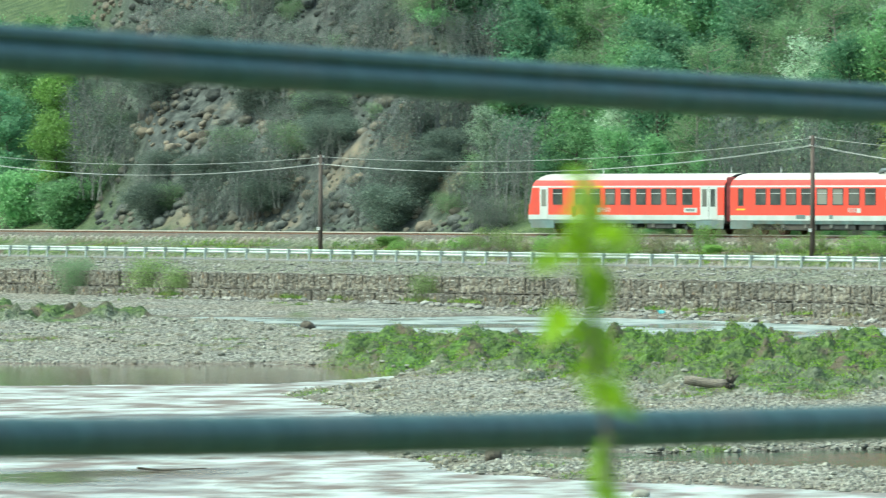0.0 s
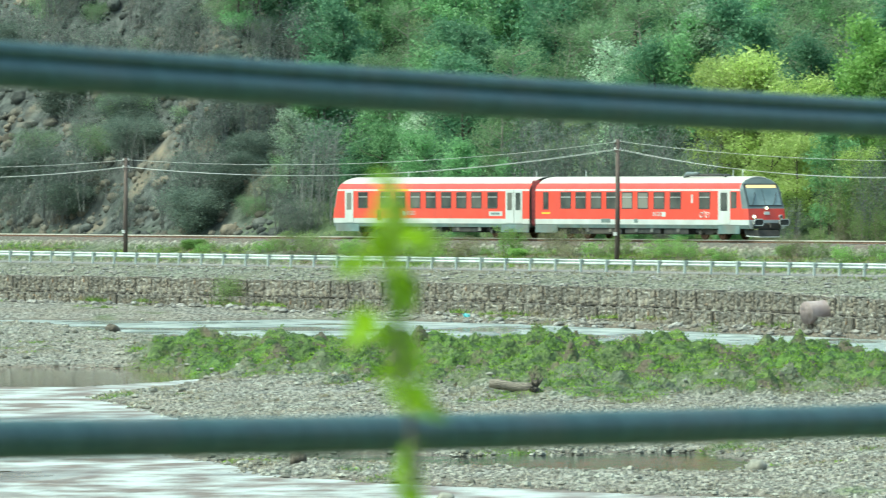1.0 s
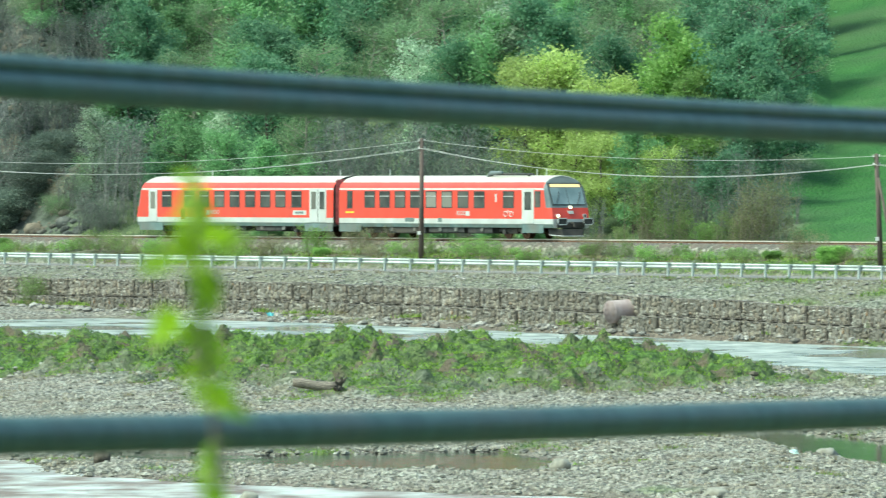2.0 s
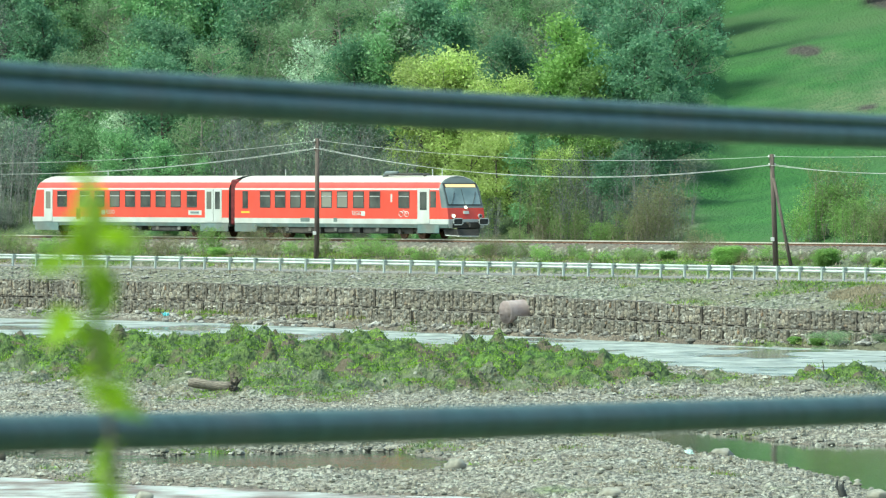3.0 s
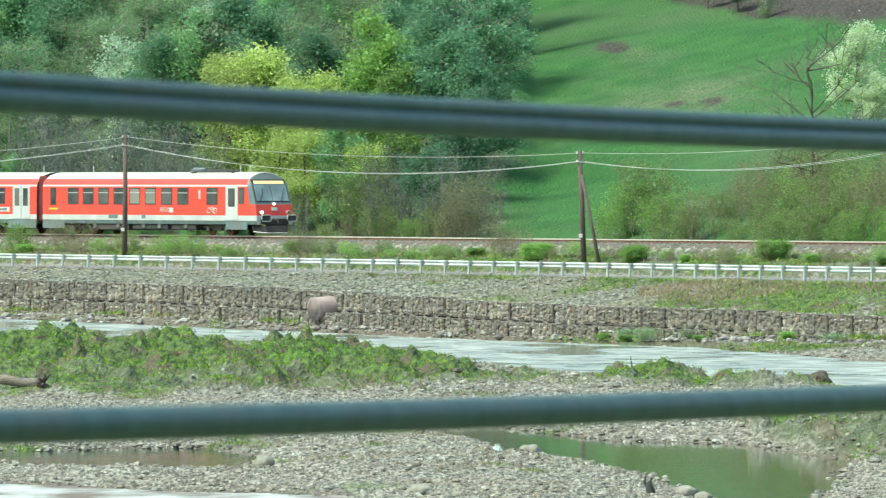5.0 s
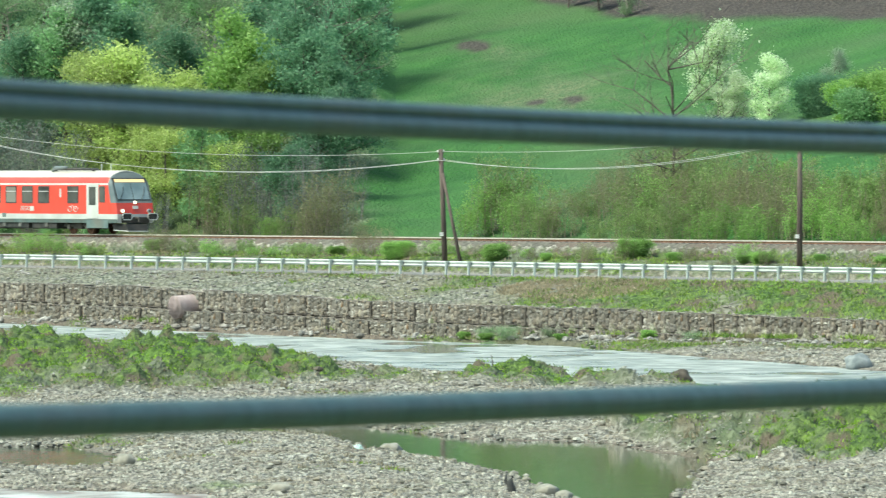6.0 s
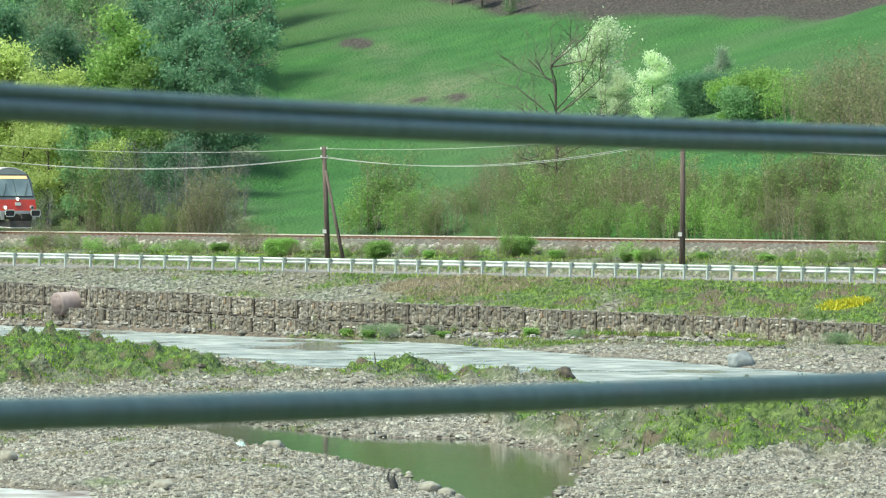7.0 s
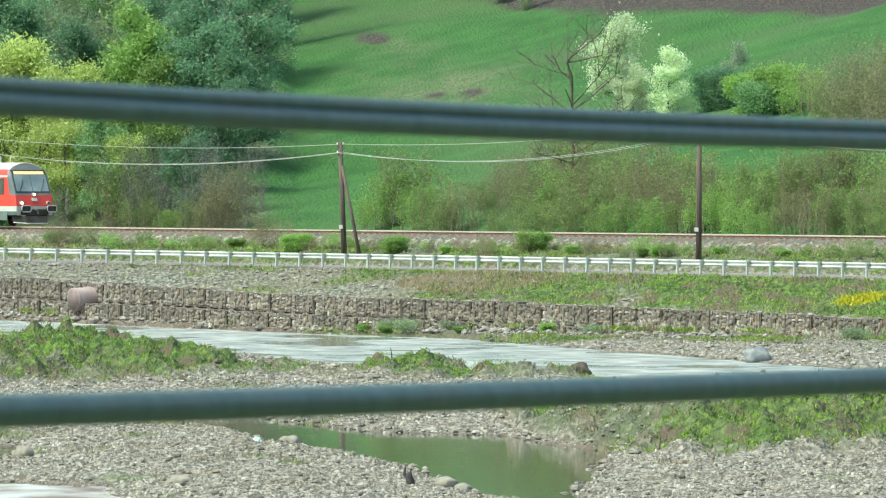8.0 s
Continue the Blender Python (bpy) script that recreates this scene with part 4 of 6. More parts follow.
def build_front_coach():
    L = 22.95
    car = thing("motor_coach", "red and white diesel motor coach standing on the track, headlights lit", "railcar")
    part("body", car_body(L), car)
    for side in (-1, 1):
        coach_window(1.27, 0.62, 1.75, 2.80, side, car, False)
        for x in (3.5, 5.15, 6.85, 8.55, 10.25, 11.95, 13.7, 15.45, 18.55):
            coach_window(x, 1.17, 1.80, 2.80, side, car)
        coach_door(20.0, 21.25, side, car)
        slab("cab_side_window", GLASS, 21.32, 21.93, 1.85, 2.80, side, car, 0.012, 1.425, thick=0.06)
        for x0, x1 in ((0.05, 2.5), (19.95, 22.2)):
            slab("skirt", GREY, x0, x1, 0.36, 0.90, side, car, 0.004, 1.40)
        slab("name_plate", YELLOW, 0.8, 1.75, 1.48, 1.58, side, car, label="pale yellow plate")
        slab("louvre", GREY, 7.4, 8.4, 0.98, 1.22, side, car)
        slab("louvre", GREY, 11.0, 11.4, 0.98, 1.22, side, car)
        lettering("REGIO", 13.0, 1.38, 0.36, side, car)
        slab("emblem", WHITE, 14.0, 14.4, 1.34, 1.62, side, car, label="white square emblem")
        bars("class_figure", WHITE, 17.15, 2.15, 0.22, 0.5, 1, side, car, label="white class figure")
        h = Heap()
        for cx in (18.25, 18.85):
            pts = [(cx + 0.22 * math.cos(a), side * 1.437, 1.46 + 0.15 * math.sin(a)) for a in np.linspace(0, 2 * math.pi, 13)]
            h.tube(pts, 0.025, 4, caps=False)
        h.tube([(18.25, side * 1.437, 1.46), (18.5, side * 1.437, 1.68), (18.85, side * 1.437, 1.46)], 0.022, 4)
        part("bicycle_sign", h.mesh("bicycle_sign", WHITE), car, "white bicycle pictogram")
    underside(car, [(5.4, 9.4, 0.28, 0.70, BLACK), (9.8, 13.6, 0.32, 0.68, BLACK), (14.0, 16.6, 0.30, 0.68, BLACK)])
    bogie(3.9, car)
    bogie(18.55, car)
    # roof gear
    for x0, x1, y, z in ((15.2, 19.0, -0.42, 3.70), (15.2, 18.4, 0.35, 3.70)):
        h = Heap()
        h.tube([(x0, y, z), (x0 + 0.2, y, z + 0.10), (x1, y, z + 0.10), (x1 + 0.3, y, z - 0.02)], 0.07, 8)
        part("exhaust_pipe", h.mesh("exhaust_pipe", BLACK, True), car, "sooty black roof exhaust")
    h = Heap()
    h.tube([(15.0, -0.5, 3.68), (15.3, -0.5, 3.86), (16.4, -0.45, 3.88)], [0.10, 0.13, 0.10], 8)
    part("silencer", h.mesh("silencer", CAPGREY, True), car)
    for x in (3.5, 19.4, 20.4):
        h = Heap()
        h.tube([(x, 0, 3.70), (x, 0, 4.10)], 0.03, 5)
        part("aerial", h.mesh("aerial", WHITE), car)
    # cab front: the glass lies on the raked face
    def face(y, z, out=0.0):
        rake = 0.92 * max(0.0, (z - 1.45) / 2.2) ** 1.15 + 0.10 * max(0.0, 1.0 - z)
        dz = 0.0 if z < 2.9 else -0.16 * (z - 2.9)
        return Vector((L - rake + out, y, z + dz))

    def plate(name, mat, y0, y1, z0, z1, out, parent, label="", n=4):
        h = Heap()
        zs = np.linspace(z0, z1, n)
        vs = [face(y, z, o2) for o2 in (out, out - 0.05) for z in zs for y in (y0, y1)]
        m = 2 * n
        fs = [(2 * i, 2 * i + 1, 2 * i + 3, 2 * i + 2) for i in range(n - 1)]
        fs += [(m + 2 * i, m + 2 * i + 2, m + 2 * i + 3, m + 2 * i + 1) for i in range(n - 1)]
        fs += [(0, m, m + 1, 1), (m - 2, m - 1, 2 * m - 1, 2 * m - 2)]
        fs += [(2 * i, 2 * i + 2, m + 2 * i + 2, m + 2 * i) for i in range(n - 1)] + [(2 * i + 1, m + 2 * i + 1, m + 2 * i + 3, 2 * i + 3) for i in range(n - 1)]
        h.add(vs, fs)
        return part(name, h.mesh(name, mat), parent, label)
    screen = plate("windscreen_frame", SEAL, -1.16, 1.16, 1.98, 3.36, 0.015, car)
    plate("windscreen", SCREEN, -1.10, -0.02, 2.04, 3.03, 0.03, screen)
    plate("windscreen", SCREEN, 0.02, 1.10, 2.04, 3.03, 0.03, screen)
    plate("destination_sign", SIGNGLOW, -1.02, 1.02, 3.06, 3.27, 0.035, screen, "lit amber destination display")
    for y in (-0.75, 0.7):
        h = Heap()
        h.tube([face(y - 0.18, 2.03, 0.06), face(y + 0.1, 2.5, 0.06), face(y + 0.2, 2.78, 0.06)], 0.016, 4)
        part("wiper", h.mesh("wiper", BLACK), screen)
    plate("emblem", WHITE, -0.18, 0.18, 1.48, 1.66, 0.02, car, "white front emblem", 2)
    plate("front_band", WHITE, -1.02, 1.02, 0.98, 1.18, 0.012, car, "white band below the lamps", 2)
    plate("coupling_recess", BLACK, -0.95, 0.95, 0.66, 1.0, 0.03, car, "", 2)
    for y, z, r, lit in ((-0.92, 1.36, 0.10, True), (0.92, 1.36, 0.10, False), (0.0, 1.86, 0.09, True)):
        c = face(y, z)
        h = Heap()
        h.tube([c + Vector((-0.05, 0, 0)), c + Vector((0.06, 0, 0)), c + Vector((0.07, 0, 0))], [r * 1.25, r * 1.25, r], 14)
        lamp = part("headlight", h.mesh("headlight", ALUM, False), car, "round headlight")
        h = Heap()
        h.tube([c + Vector((0.05, 0, 0)), c + Vector((0.085, 0, 0))], r * 0.85, 14)
        part("lens", h.mesh("lens", HEADLAMP if lit else GLASS), lamp, "shining lens" if lit else "")
    for y in (-0.88, 0.88):
        h = Heap()
        h.tube([(L - 0.1, y, 1.03), (L + 0.42, y, 1.03)], [0.11, 0.09], 10)
        buf = part("buffer", h.mesh("buffer", BLACK), car)
        h = Heap()
        h.box((L + 0.42, y - 0.33, 0.84), (L + 0.47, y + 0.33, 1.22), bevel=0.08)
        pad = part("buffer_plate", h.mesh("buffer_plate", BLACK), buf)
        h = Heap()
        loop = [(L + 0.475, y + dy, 1.03 + dz) for dy, dz in ((-0.24, -0.18), (0.24, -0.18), (0.32, -0.08), (0.32, 0.1), (0.26, 0.18), (-0.26, 0.18), (-0.32, 0.1), (-0.32, -0.08), (-0.24, -0.18))]
        h.tube(loop, 0.028, 5)
        part("buffer_rim", h.mesh("buffer_rim", WHITE), pad, "white painted rim")
    h = Heap()
    h.tube([(L - 0.2, 0, 0.95), (L + 0.3, 0, 0.95), (L + 0.36, 0, 0.72)], [0.08, 0.07, 0.05], 8)
    part("coupling_hook", h.mesh("coupling_hook", BLACK), car)
    h = Heap()
    vs = [(L - 0.55, -1.2, 0.62), (L + 0.12, -0.75, 0.60), (L + 0.12, 0.75, 0.60), (L - 0.55, 1.2, 0.62), (L - 0.45, -1.15, 0.22), (L + 0.26, -0.70, 0.18), (L + 0.26, 0.70, 0.18), (L - 0.45, 1.15, 0.22)]
    vs += [(x - 0.06, y, z) for x, y, z in vs]
    fs = [(0, 1, 5, 4), (1, 2, 6, 5), (2, 3, 7, 6), (8, 12, 13, 9), (9, 13, 14, 10), (10, 14, 15, 11), (4, 5, 13, 12), (5, 6, 14, 13), (6, 7, 15, 14), (0, 8, 9, 1), (1, 9, 10, 2), (2, 10, 11, 3), (0, 4, 12, 8), (3, 11, 15, 7)]
    h.add(vs, fs)
    plough = part("snow_plough", h.mesh("snow_plough", BLACK), car)
    h = Heap()
    h.tube([(L - 0.45, -1.17, 0.24), (L + 0.27, -0.70, 0.18), (L + 0.27, 0.70, 0.18), (L - 0.45, 1.17, 0.24)], 0.03, 5)
    part("plough_edge", h.mesh("plough_edge", WHITE), plough, "white painted lower edge")
    return car


def build_rear_coach():
    """Its cab end lies at the far end, so the shell is built the other way round."""
    L = 23.2
    car = thing("trailer_coach", "red and white driving trailer coupled behind the motor coach", "railcar")
    part("body", car_body(L), car)
    F = lambda x: L - x
    for side in (-1, 1):
        slab("cab_side_window", GLASS, F(1.6), F(0.95), 1.85, 2.78, side, car, 0.01, 1.385, thick=0.10)
        coach_door(F(2.75), F(1.75), side, car)
        for x in (3.9, 6.6, 8.35, 10.15, 11.95, 13.75, 15.5, 17.25, 19.1):
            coach_window(F(x), 1.17, 1.80, 2.80, side, car)
        coach_door(F(22.5), F(20.6), side, car, 2)
        for x0, x1 in ((0.6, 3.4), (20.0, 23.15)):
            slab("skirt", GREY, F(x1), F(x0), 0.36, 0.90, side, car, 0.004, 1.40)
        slab("class_stripe", YELLOW, F(9.3), F(5.7), 2.875, 2.965, side, car, 0.014, 1.405, label="yellow first class stripe")
        slab("fuel_flap", BELLOWS, F(6.1), F(5.6), 1.05, 1.70, side, car, label="dark maroon flap")
        lettering("REGIO", F(10.1), 1.38, 0.36, side, car)
        slab("emblem", WHITE, F(9.0), F(8.6), 1.34, 1.62, side, car, label="white square emblem")
        slab("poster", WHITE, F(20.2), F(18.7), 1.34, 1.62, side, car, label="white notice with blue lettering")
        bars("notice_lettering", CAPGREY, F(19.9), 1.43, 1.0, 0.12, 6, side, car, 1.44)
    underside(car, [(6.0, 9.0, 0.34, 0.68, BLACK), (10.2, 14.0, 0.36, 0.68, BLACK), (14.6, 16.2, 0.40, 0.68, BLACK)])
    bogie(3.8, car)
    bogie(19.2, car)
    for x in (F(7.0), F(21.8)):
        h = Heap()
        h.tube([(x, 0, 3.70), (x, 0, 4.10)], 0.03, 5)
        part("aerial", h.mesh("aerial", WHITE), car)
    h = Heap()
    h.box((0.0, -1.22, 0.75), (0.09, 1.22, 3.5), bevel=0.10)
    fold = h.mesh("gangway_fold", BELLOWS)
    for i in range(6):
        part("gangway_fold", fold, car, "dark red gangway fold", Matrix.Translation((-0.75 + i * 0.13, 0, 0)))
    return car


NOSE_S = -6.75
turn = Matrix.Rotation(ALONG, 4, "Z")
zr = float(rail_level(0))
LONG = Matrix.Diagonal((1.045, 1, 1, 1))
build_front_coach().matrix_basis = Matrix.Translation(plan(NOSE_S - 24.55, 0, zr)) @ turn @ LONG
build_rear_coach().matrix_basis = Matrix.Translation(plan(NOSE_S - 25.25, 0, zr)) @ Matrix.Rotation(ALONG + math.pi, 4, "Z") @ LONG


# ---- overhead cables and sapling close to the camera ----
def from_tripod(px, py, d):
    """A place d metres out, by angles in 1/16000 radian right of and below the line of 0.433 degrees down."""
    a, e = (px - 784) / 16000.0, -(py - 320) / 16000.0
    return Vector((math.sin(a) * d, math.cos(a) * d, EYE.z + e * d))


def near_cable(knots, strands, label):
    xs, ys = [k[0] for k in knots], [k[1] for k in knots]
    fit2 = np.polyfit(xs, ys, 3)
    a, b = Vector((-0.832, 6.95)), Vector((0.88, 11.27))
    cable = thing("overhead_cable", label, "cable", group="cables close to the camera")
    for dz, r in strands:
        path = []
        for t in np.linspace(-1.6, 2.6, 50):
            q = a.lerp(b, t)
            d = q.length
            w = math.atan2(q.x, q.y) * 16000 + 784
            wc = min(max(w, -1400), 2300)
            y = np.polyval(fit2, wc)
            path.append(Vector((q.x, q.y, EYE.z - (y - 320) / 16000.0 * d + dz)))
        h = Heap()
        h.tube(path, r, 12)
        part("strand", h.mesh("strand", RUBBER, True), cable)
    return cable


near_cable([(-1122, 70), (-941, 87), (-437, 125), (0, 147), (400, 173), (800, 199), (1228, 220), (1640, 237), (2030, 248)], [(0.0075, 0.0080), (-0.0095, 0.0125)], "dark weathered twin overhead cable, out of focus")
near_cable([(-1120, 780), (-235, 773), (279, 757), (604, 751), (1050, 735), (1400, 723), (1851, 705), (2030, 694)], [(0.004, 0.0162)], "thick dark weathered overhead cable, out of focus")


def build_sapling():
    """A young shoot with pale spring leaves just before the lower cable."""
    rng = random.Random(8)
    d = 3.2
    top = from_tripod(-75, 300, d)
    foot = from_tripod(-30, 900, d)
    root = Vector((foot.x + 0.05, foot.y + 0.05, ground_height(foot.x, foot.y) - 0.05))
    sap = thing("sapling", "slender sapling shoot with fresh light green leaves", "sapling", Matrix.Translation(root))
    path = [root, root.lerp(foot, 0.5) + Vector((0.01, 0, 0)), foot, from_tripod(-40, 760, d), from_tripod(-62, 600, d), from_tripod(-75, 450, d), top]
    h = Heap()
    h.tube([p - root for p in path], [0.0028, 0.0022, 0.0016, 0.0014, 0.0011, 0.0009, 0.0007], 6)
    part("stem", h.mesh("stem", BARK, True), sap)
    places = [(-85, 312), (-72, 322), (-80, 345), (-66, 362), (-88, 378), (-74, 398), (-98, 405), (-62, 418), (-84, 432), (-28, 412), (-12, 428), (-22, 446), (-128, 446), (-142, 462), (-112, 452), (-78, 468), (-60, 486), (-42, 492), (-80, 506), (-52, 520), (-70, 540), (-124, 556), (-110, 572), (-134, 576), (-96, 588), (-70, 592), (-34, 608), (-52, 622), (-66, 648), (-30, 640), (-50, 664), (-36, 684), (-60, 690), (-44, 712), (-6, 716), (-24, 722), (-50, 806), (-40, 822), (-54, 836), (-42, 874), (-26, 888), (-50, 892)]
    for px, py in places:
        c = from_tripod(px + rng.uniform(-4, 4), py, d + rng.uniform(-0.04, 0.04)) - root
        stem = min((p - root for p in path), key=lambda p: (p - c).length)
        h = Heap()
        size = rng.uniform(0.0046, 0.0074)
        m = Matrix.Translation(c) @ Euler((rng.uniform(-1.2, 1.2), rng.uniform(-1, 1), rng.uniform(0, 6.28))).to_matrix().to_4x4()
        out = [(0, -1.3, 0), (0.5, -0.7, 0.1), (0.75, 0, 0.15), (0.5, 0.8, 0.1), (0, 1.5, -0.1), (-0.5, 0.8, 0.1), (-0.75, 0, 0.15), (-0.5, -0.7, 0.1), (0, 0, -0.05)]
        vs = [m @ (Vector(q) * size) for q in out]
        h.add(vs, [(8, i, (i + 1) % 8) for i in range(8)])
        part("leaf", h.mesh("leaf", LEAF_SHOOT, True), sap)


LEAF_SHOOT = leafy("shoot_leaves", (0.22, 0.42, 0.012), (0.46, 0.58, 0.03), 0.55)
build_sapling()


# ---- trees and shrubs ----
def limb(h, rng, start, way, length, radius, depth, tips, spread, sides=4):
    """A bending, tapering limb that forks; the ends are gathered in tips."""
    pts, d, p = [start], way.normalized(), start
    for i in range(3):
        d = (d + Vector((rng.uniform(-1, 1), rng.uniform(-1, 1), rng.uniform(-0.4, 0.7))) * 0.20).normalized()
        p = p + d * length / 3
        pts.append(p)
    h.tube(pts, [radius, radius * 0.85, radius * 0.7, radius * 0.5], max(3, sides), caps=False)
    tips += [(q, depth) for q in pts[1:]] if depth <= 1 else []
    if depth > 0:
        for i in range(rng.choice((2, 3, 3))):
            q = pts[rng.choice((1, 2, 3, 3))]
            side = Vector((rng.uniform(-1, 1), rng.uniform(-1, 1), rng.uniform(-0.2, 0.8))).normalized()
            limb(h, rng, q, d * (1 - spread) + side * spread, length * rng.uniform(0.55, 0.8), radius * 0.62, depth - 1, tips, spread, sides - 1)


def leaf_quads(rng, centres, per, puff, size, droop=0.0):
    per, size = int(per * 1.9), size * 0.72
    n = len(centres) * per
    r = np.random.RandomState(rng.randrange(10 ** 6))
    c = np.repeat(np.array([tuple(q) for q in centres]), per, 0) + r.normal(0, 1, (n, 3)) * np.array((puff, puff, puff * 0.75))
    a = r.normal(0, 1, (n, 3))
    a /= np.linalg.norm(a, axis=1)[:, None]
    b = np.cross(a, r.normal(0, 1, (n, 3)))
    b /= np.linalg.norm(b, axis=1)[:, None]
    sz = (size * r.uniform(0.6, 1.4, n))[:, None]
    vs = np.stack([c - a * sz * 0.8 - b * sz * 0.55, c - a * sz * 0.8 + b * sz * 0.55, c + a * sz], 1).reshape(-1, 3)
    fs = np.arange(n * 3).reshape(-1, 3)
    return vs, fs


def fast_mesh(name, vs, fs, mat):
    me = bpy.data.meshes.new(name)
    me.vertices.add(len(vs))
    me.vertices.foreach_set("co", np.asarray(vs, dtype=np.float32).ravel())
    me.loops.add(fs.size)
    me.loops.foreach_set("vertex_index", fs.ravel())
    me.polygons.add(len(fs))
    me.polygons.foreach_set("loop_start", np.arange(0, fs.size, fs.shape[1]))
    me.update(calc_edges=True)
    me.materials.append(mat)
    return me


def build_tree(name, label, category, seed, height, crown_w, leaf, size, per, bare=0.3, depth=3, stems=1, puff=0.42, group="hillside trees", lean=0.0, stout=0.020):
    rng = random.Random(seed)
    tree = thing(name, label, category, group=group)
    h, tips = Heap(), []
    for k in range(stems):
        a = 6.28 * k / stems + rng.uniform(0, 1)
        way = Vector((math.cos(a) * (0.35 if stems > 1 else 0.05) + lean, math.sin(a) * (0.35 if stems > 1 else 0.05), 1))
        base = Vector((0.25 * math.cos(a), 0.25 * math.sin(a), -0.4)) if stems > 1 else Vector((0, 0, -0.4))
        r0 = stout * height / (1 + 0.5 * (stems > 1))
        pts, p = [base], base
        d = way.normalized()
        n = 6
        for i in range(n):
            d = (d + Vector((rng.uniform(-1, 1), rng.uniform(-1, 1), 0.3)) * 0.10).normalized()
            p = p + d * height * 0.88 / n
            pts.append(p)
        h.tube(pts, [r0 * (1 - 0.85 * i / n) for i in range(n + 1)], 7, caps=False)
        tips.append((pts[-1], 0))
        for i in range(1, n + 1):
            t = i / n
            if t < bare:
                continue
            for j in range(3 if stems == 1 else 2):
                w = rng.uniform(0, 6.28)
                reach = crown_w * 0.5 * (0.55 + 0.6 * math.sin(math.pi * min(1, (t - bare) / (1.05 - bare)))) * rng.uniform(0.55, 0.95)
                limb(h, rng, pts[i].lerp(pts[i - 1], rng.random()), Vector((math.cos(w), math.sin(w), rng.uniform(0.15, 0.8))), reach * 0.62, r0 * 0.32, depth - 2, tips, 0.55)
    part("trunk", h.mesh("trunk", BARK if leaf is not LEAF_GREY or not per else TWIG), tree, "brown branching trunk")
    if per:
        centres = [t[0] for t in tips]
        part("crown", fast_mesh("crown", *leaf_quads(rng, centres, per, puff, size), leaf), tree)
    return tree


def ground_at(px, py_base_o):
    """Where the line px to the right of the middle meets the offset o behind the track."""
    a = (px - 784) / 16000.0
    d = np.array((math.sin(a), math.cos(a)))
    k = (py_base_o + P0 @ N) / (d @ N)
    return k * d


LEAF_SMOKE = leafy("smoky_twigs", (0.10, 0.145, 0.115), (0.22, 0.27, 0.22), 0.45)
KINDS = {
    "mid": [build_tree("broadleaf_tree", "broadleaf tree in fresh mid-green spring leaf on the hillside", "tree", 10 + i, 9.0, 7.0, LEAF_MID, 0.16, 26) for i in range(3)],
    "dark": [build_tree("broadleaf_tree", "dense dark green tree on the shaded hillside", "tree", 20 + i, 9.5, 7.5, LEAF_DARK, 0.17, 28, 0.2) for i in range(2)],
    "lime": [build_tree("willow_tree", "rounded tree in bright yellow-green spring leaf", "tree", 30 + i, 8.5, 6.5, LEAF_LIME, 0.14, 30, 0.25) for i in range(2)],
    "fresh": [build_tree("broadleaf_tree", "full tree in bright fresh green leaf", "tree", 40, 8.5, 7.0, LEAF_FRESH, 0.15, 34, 0.2)],
    "bloom": [build_tree("blossoming_tree", "slender fruit tree covered in white blossom", "tree", 50, 7.0, 4.4, LEAF_BLOOM, 0.11, 40, 0.08, puff=0.30)],
    "pale": [build_tree("silvery_tree", "tree with pale silvery green spring leaves", "tree", 55 + i, 8.5, 5.5, LEAF_PALE, 0.13, 24, 0.2) for i in range(2)],
    "grey": [build_tree("budding_tree", "grey budding tree with few leaves", "tree", 60 + i, 8.0, 5.5, LEAF_GREY, 0.10, 9, 0.15, 4) for i in range(2)],
    "bare": [build_tree("bare_tree", "bare dark-limbed tree without leaves", "tree", 73, 8.6, 11.0, LEAF_GREY, 0.06, 0, 0.3, 5, stout=0.015)],
    "shrub": [build_tree("shrub", "low leafy shrub with many stems", "shrub", 80 + i, 2.6, 3.2, LEAF_MID, 0.11, 22, 0.1, 3, 4, 0.28, "shrubs beside the line") for i in range(2)],
    "freshshrub": [build_tree("shrub", "fresh bright green shrub with many stems", "shrub", 84 + i, 2.8, 3.0, LEAF_FRESH, 0.10, 24, 0.1, 3, 4, 0.28, "shrubs beside the line") for i in range(2)],
    "scrub": [build_tree("scrub_bush", "brown leafless scrub with thin twigs", "shrub", 90 + i, 3.2, 3.0, LEAF_GREY, 0.05, 5, 0.1, 4, 5, 0.45, "scrub on the hillside") for i in range(2)],
}
KINDS["darkshrub"] = [build_tree("shrub", "dense dark green bush on the meadow", "shrub", 88, 2.6, 2.4, LEAF_DARK, 0.09, 20, 0.05, 3, 5, 0.28, "scrub on the hillside")]
KINDS["limescrub"] = [build_tree("willow_bush", "thin pale olive-green willow bush at the wall's foot", "shrub", 99, 2.6, 2.4, LEAF_OLIVE, 0.06, 6, 0.1, 3, 5, 0.4, "shrubs beside the line")]
KINDS["greyscrub"] = [build_tree("scrub_bush", "dark grey tangled scrub clinging to the rock", "shrub", 95 + i, 4.0, 4.5, LEAF_SMOKE, 0.09, 9, 0.1, 4, 4, 0.4, "scrub on the hillside") for i in range(2)]


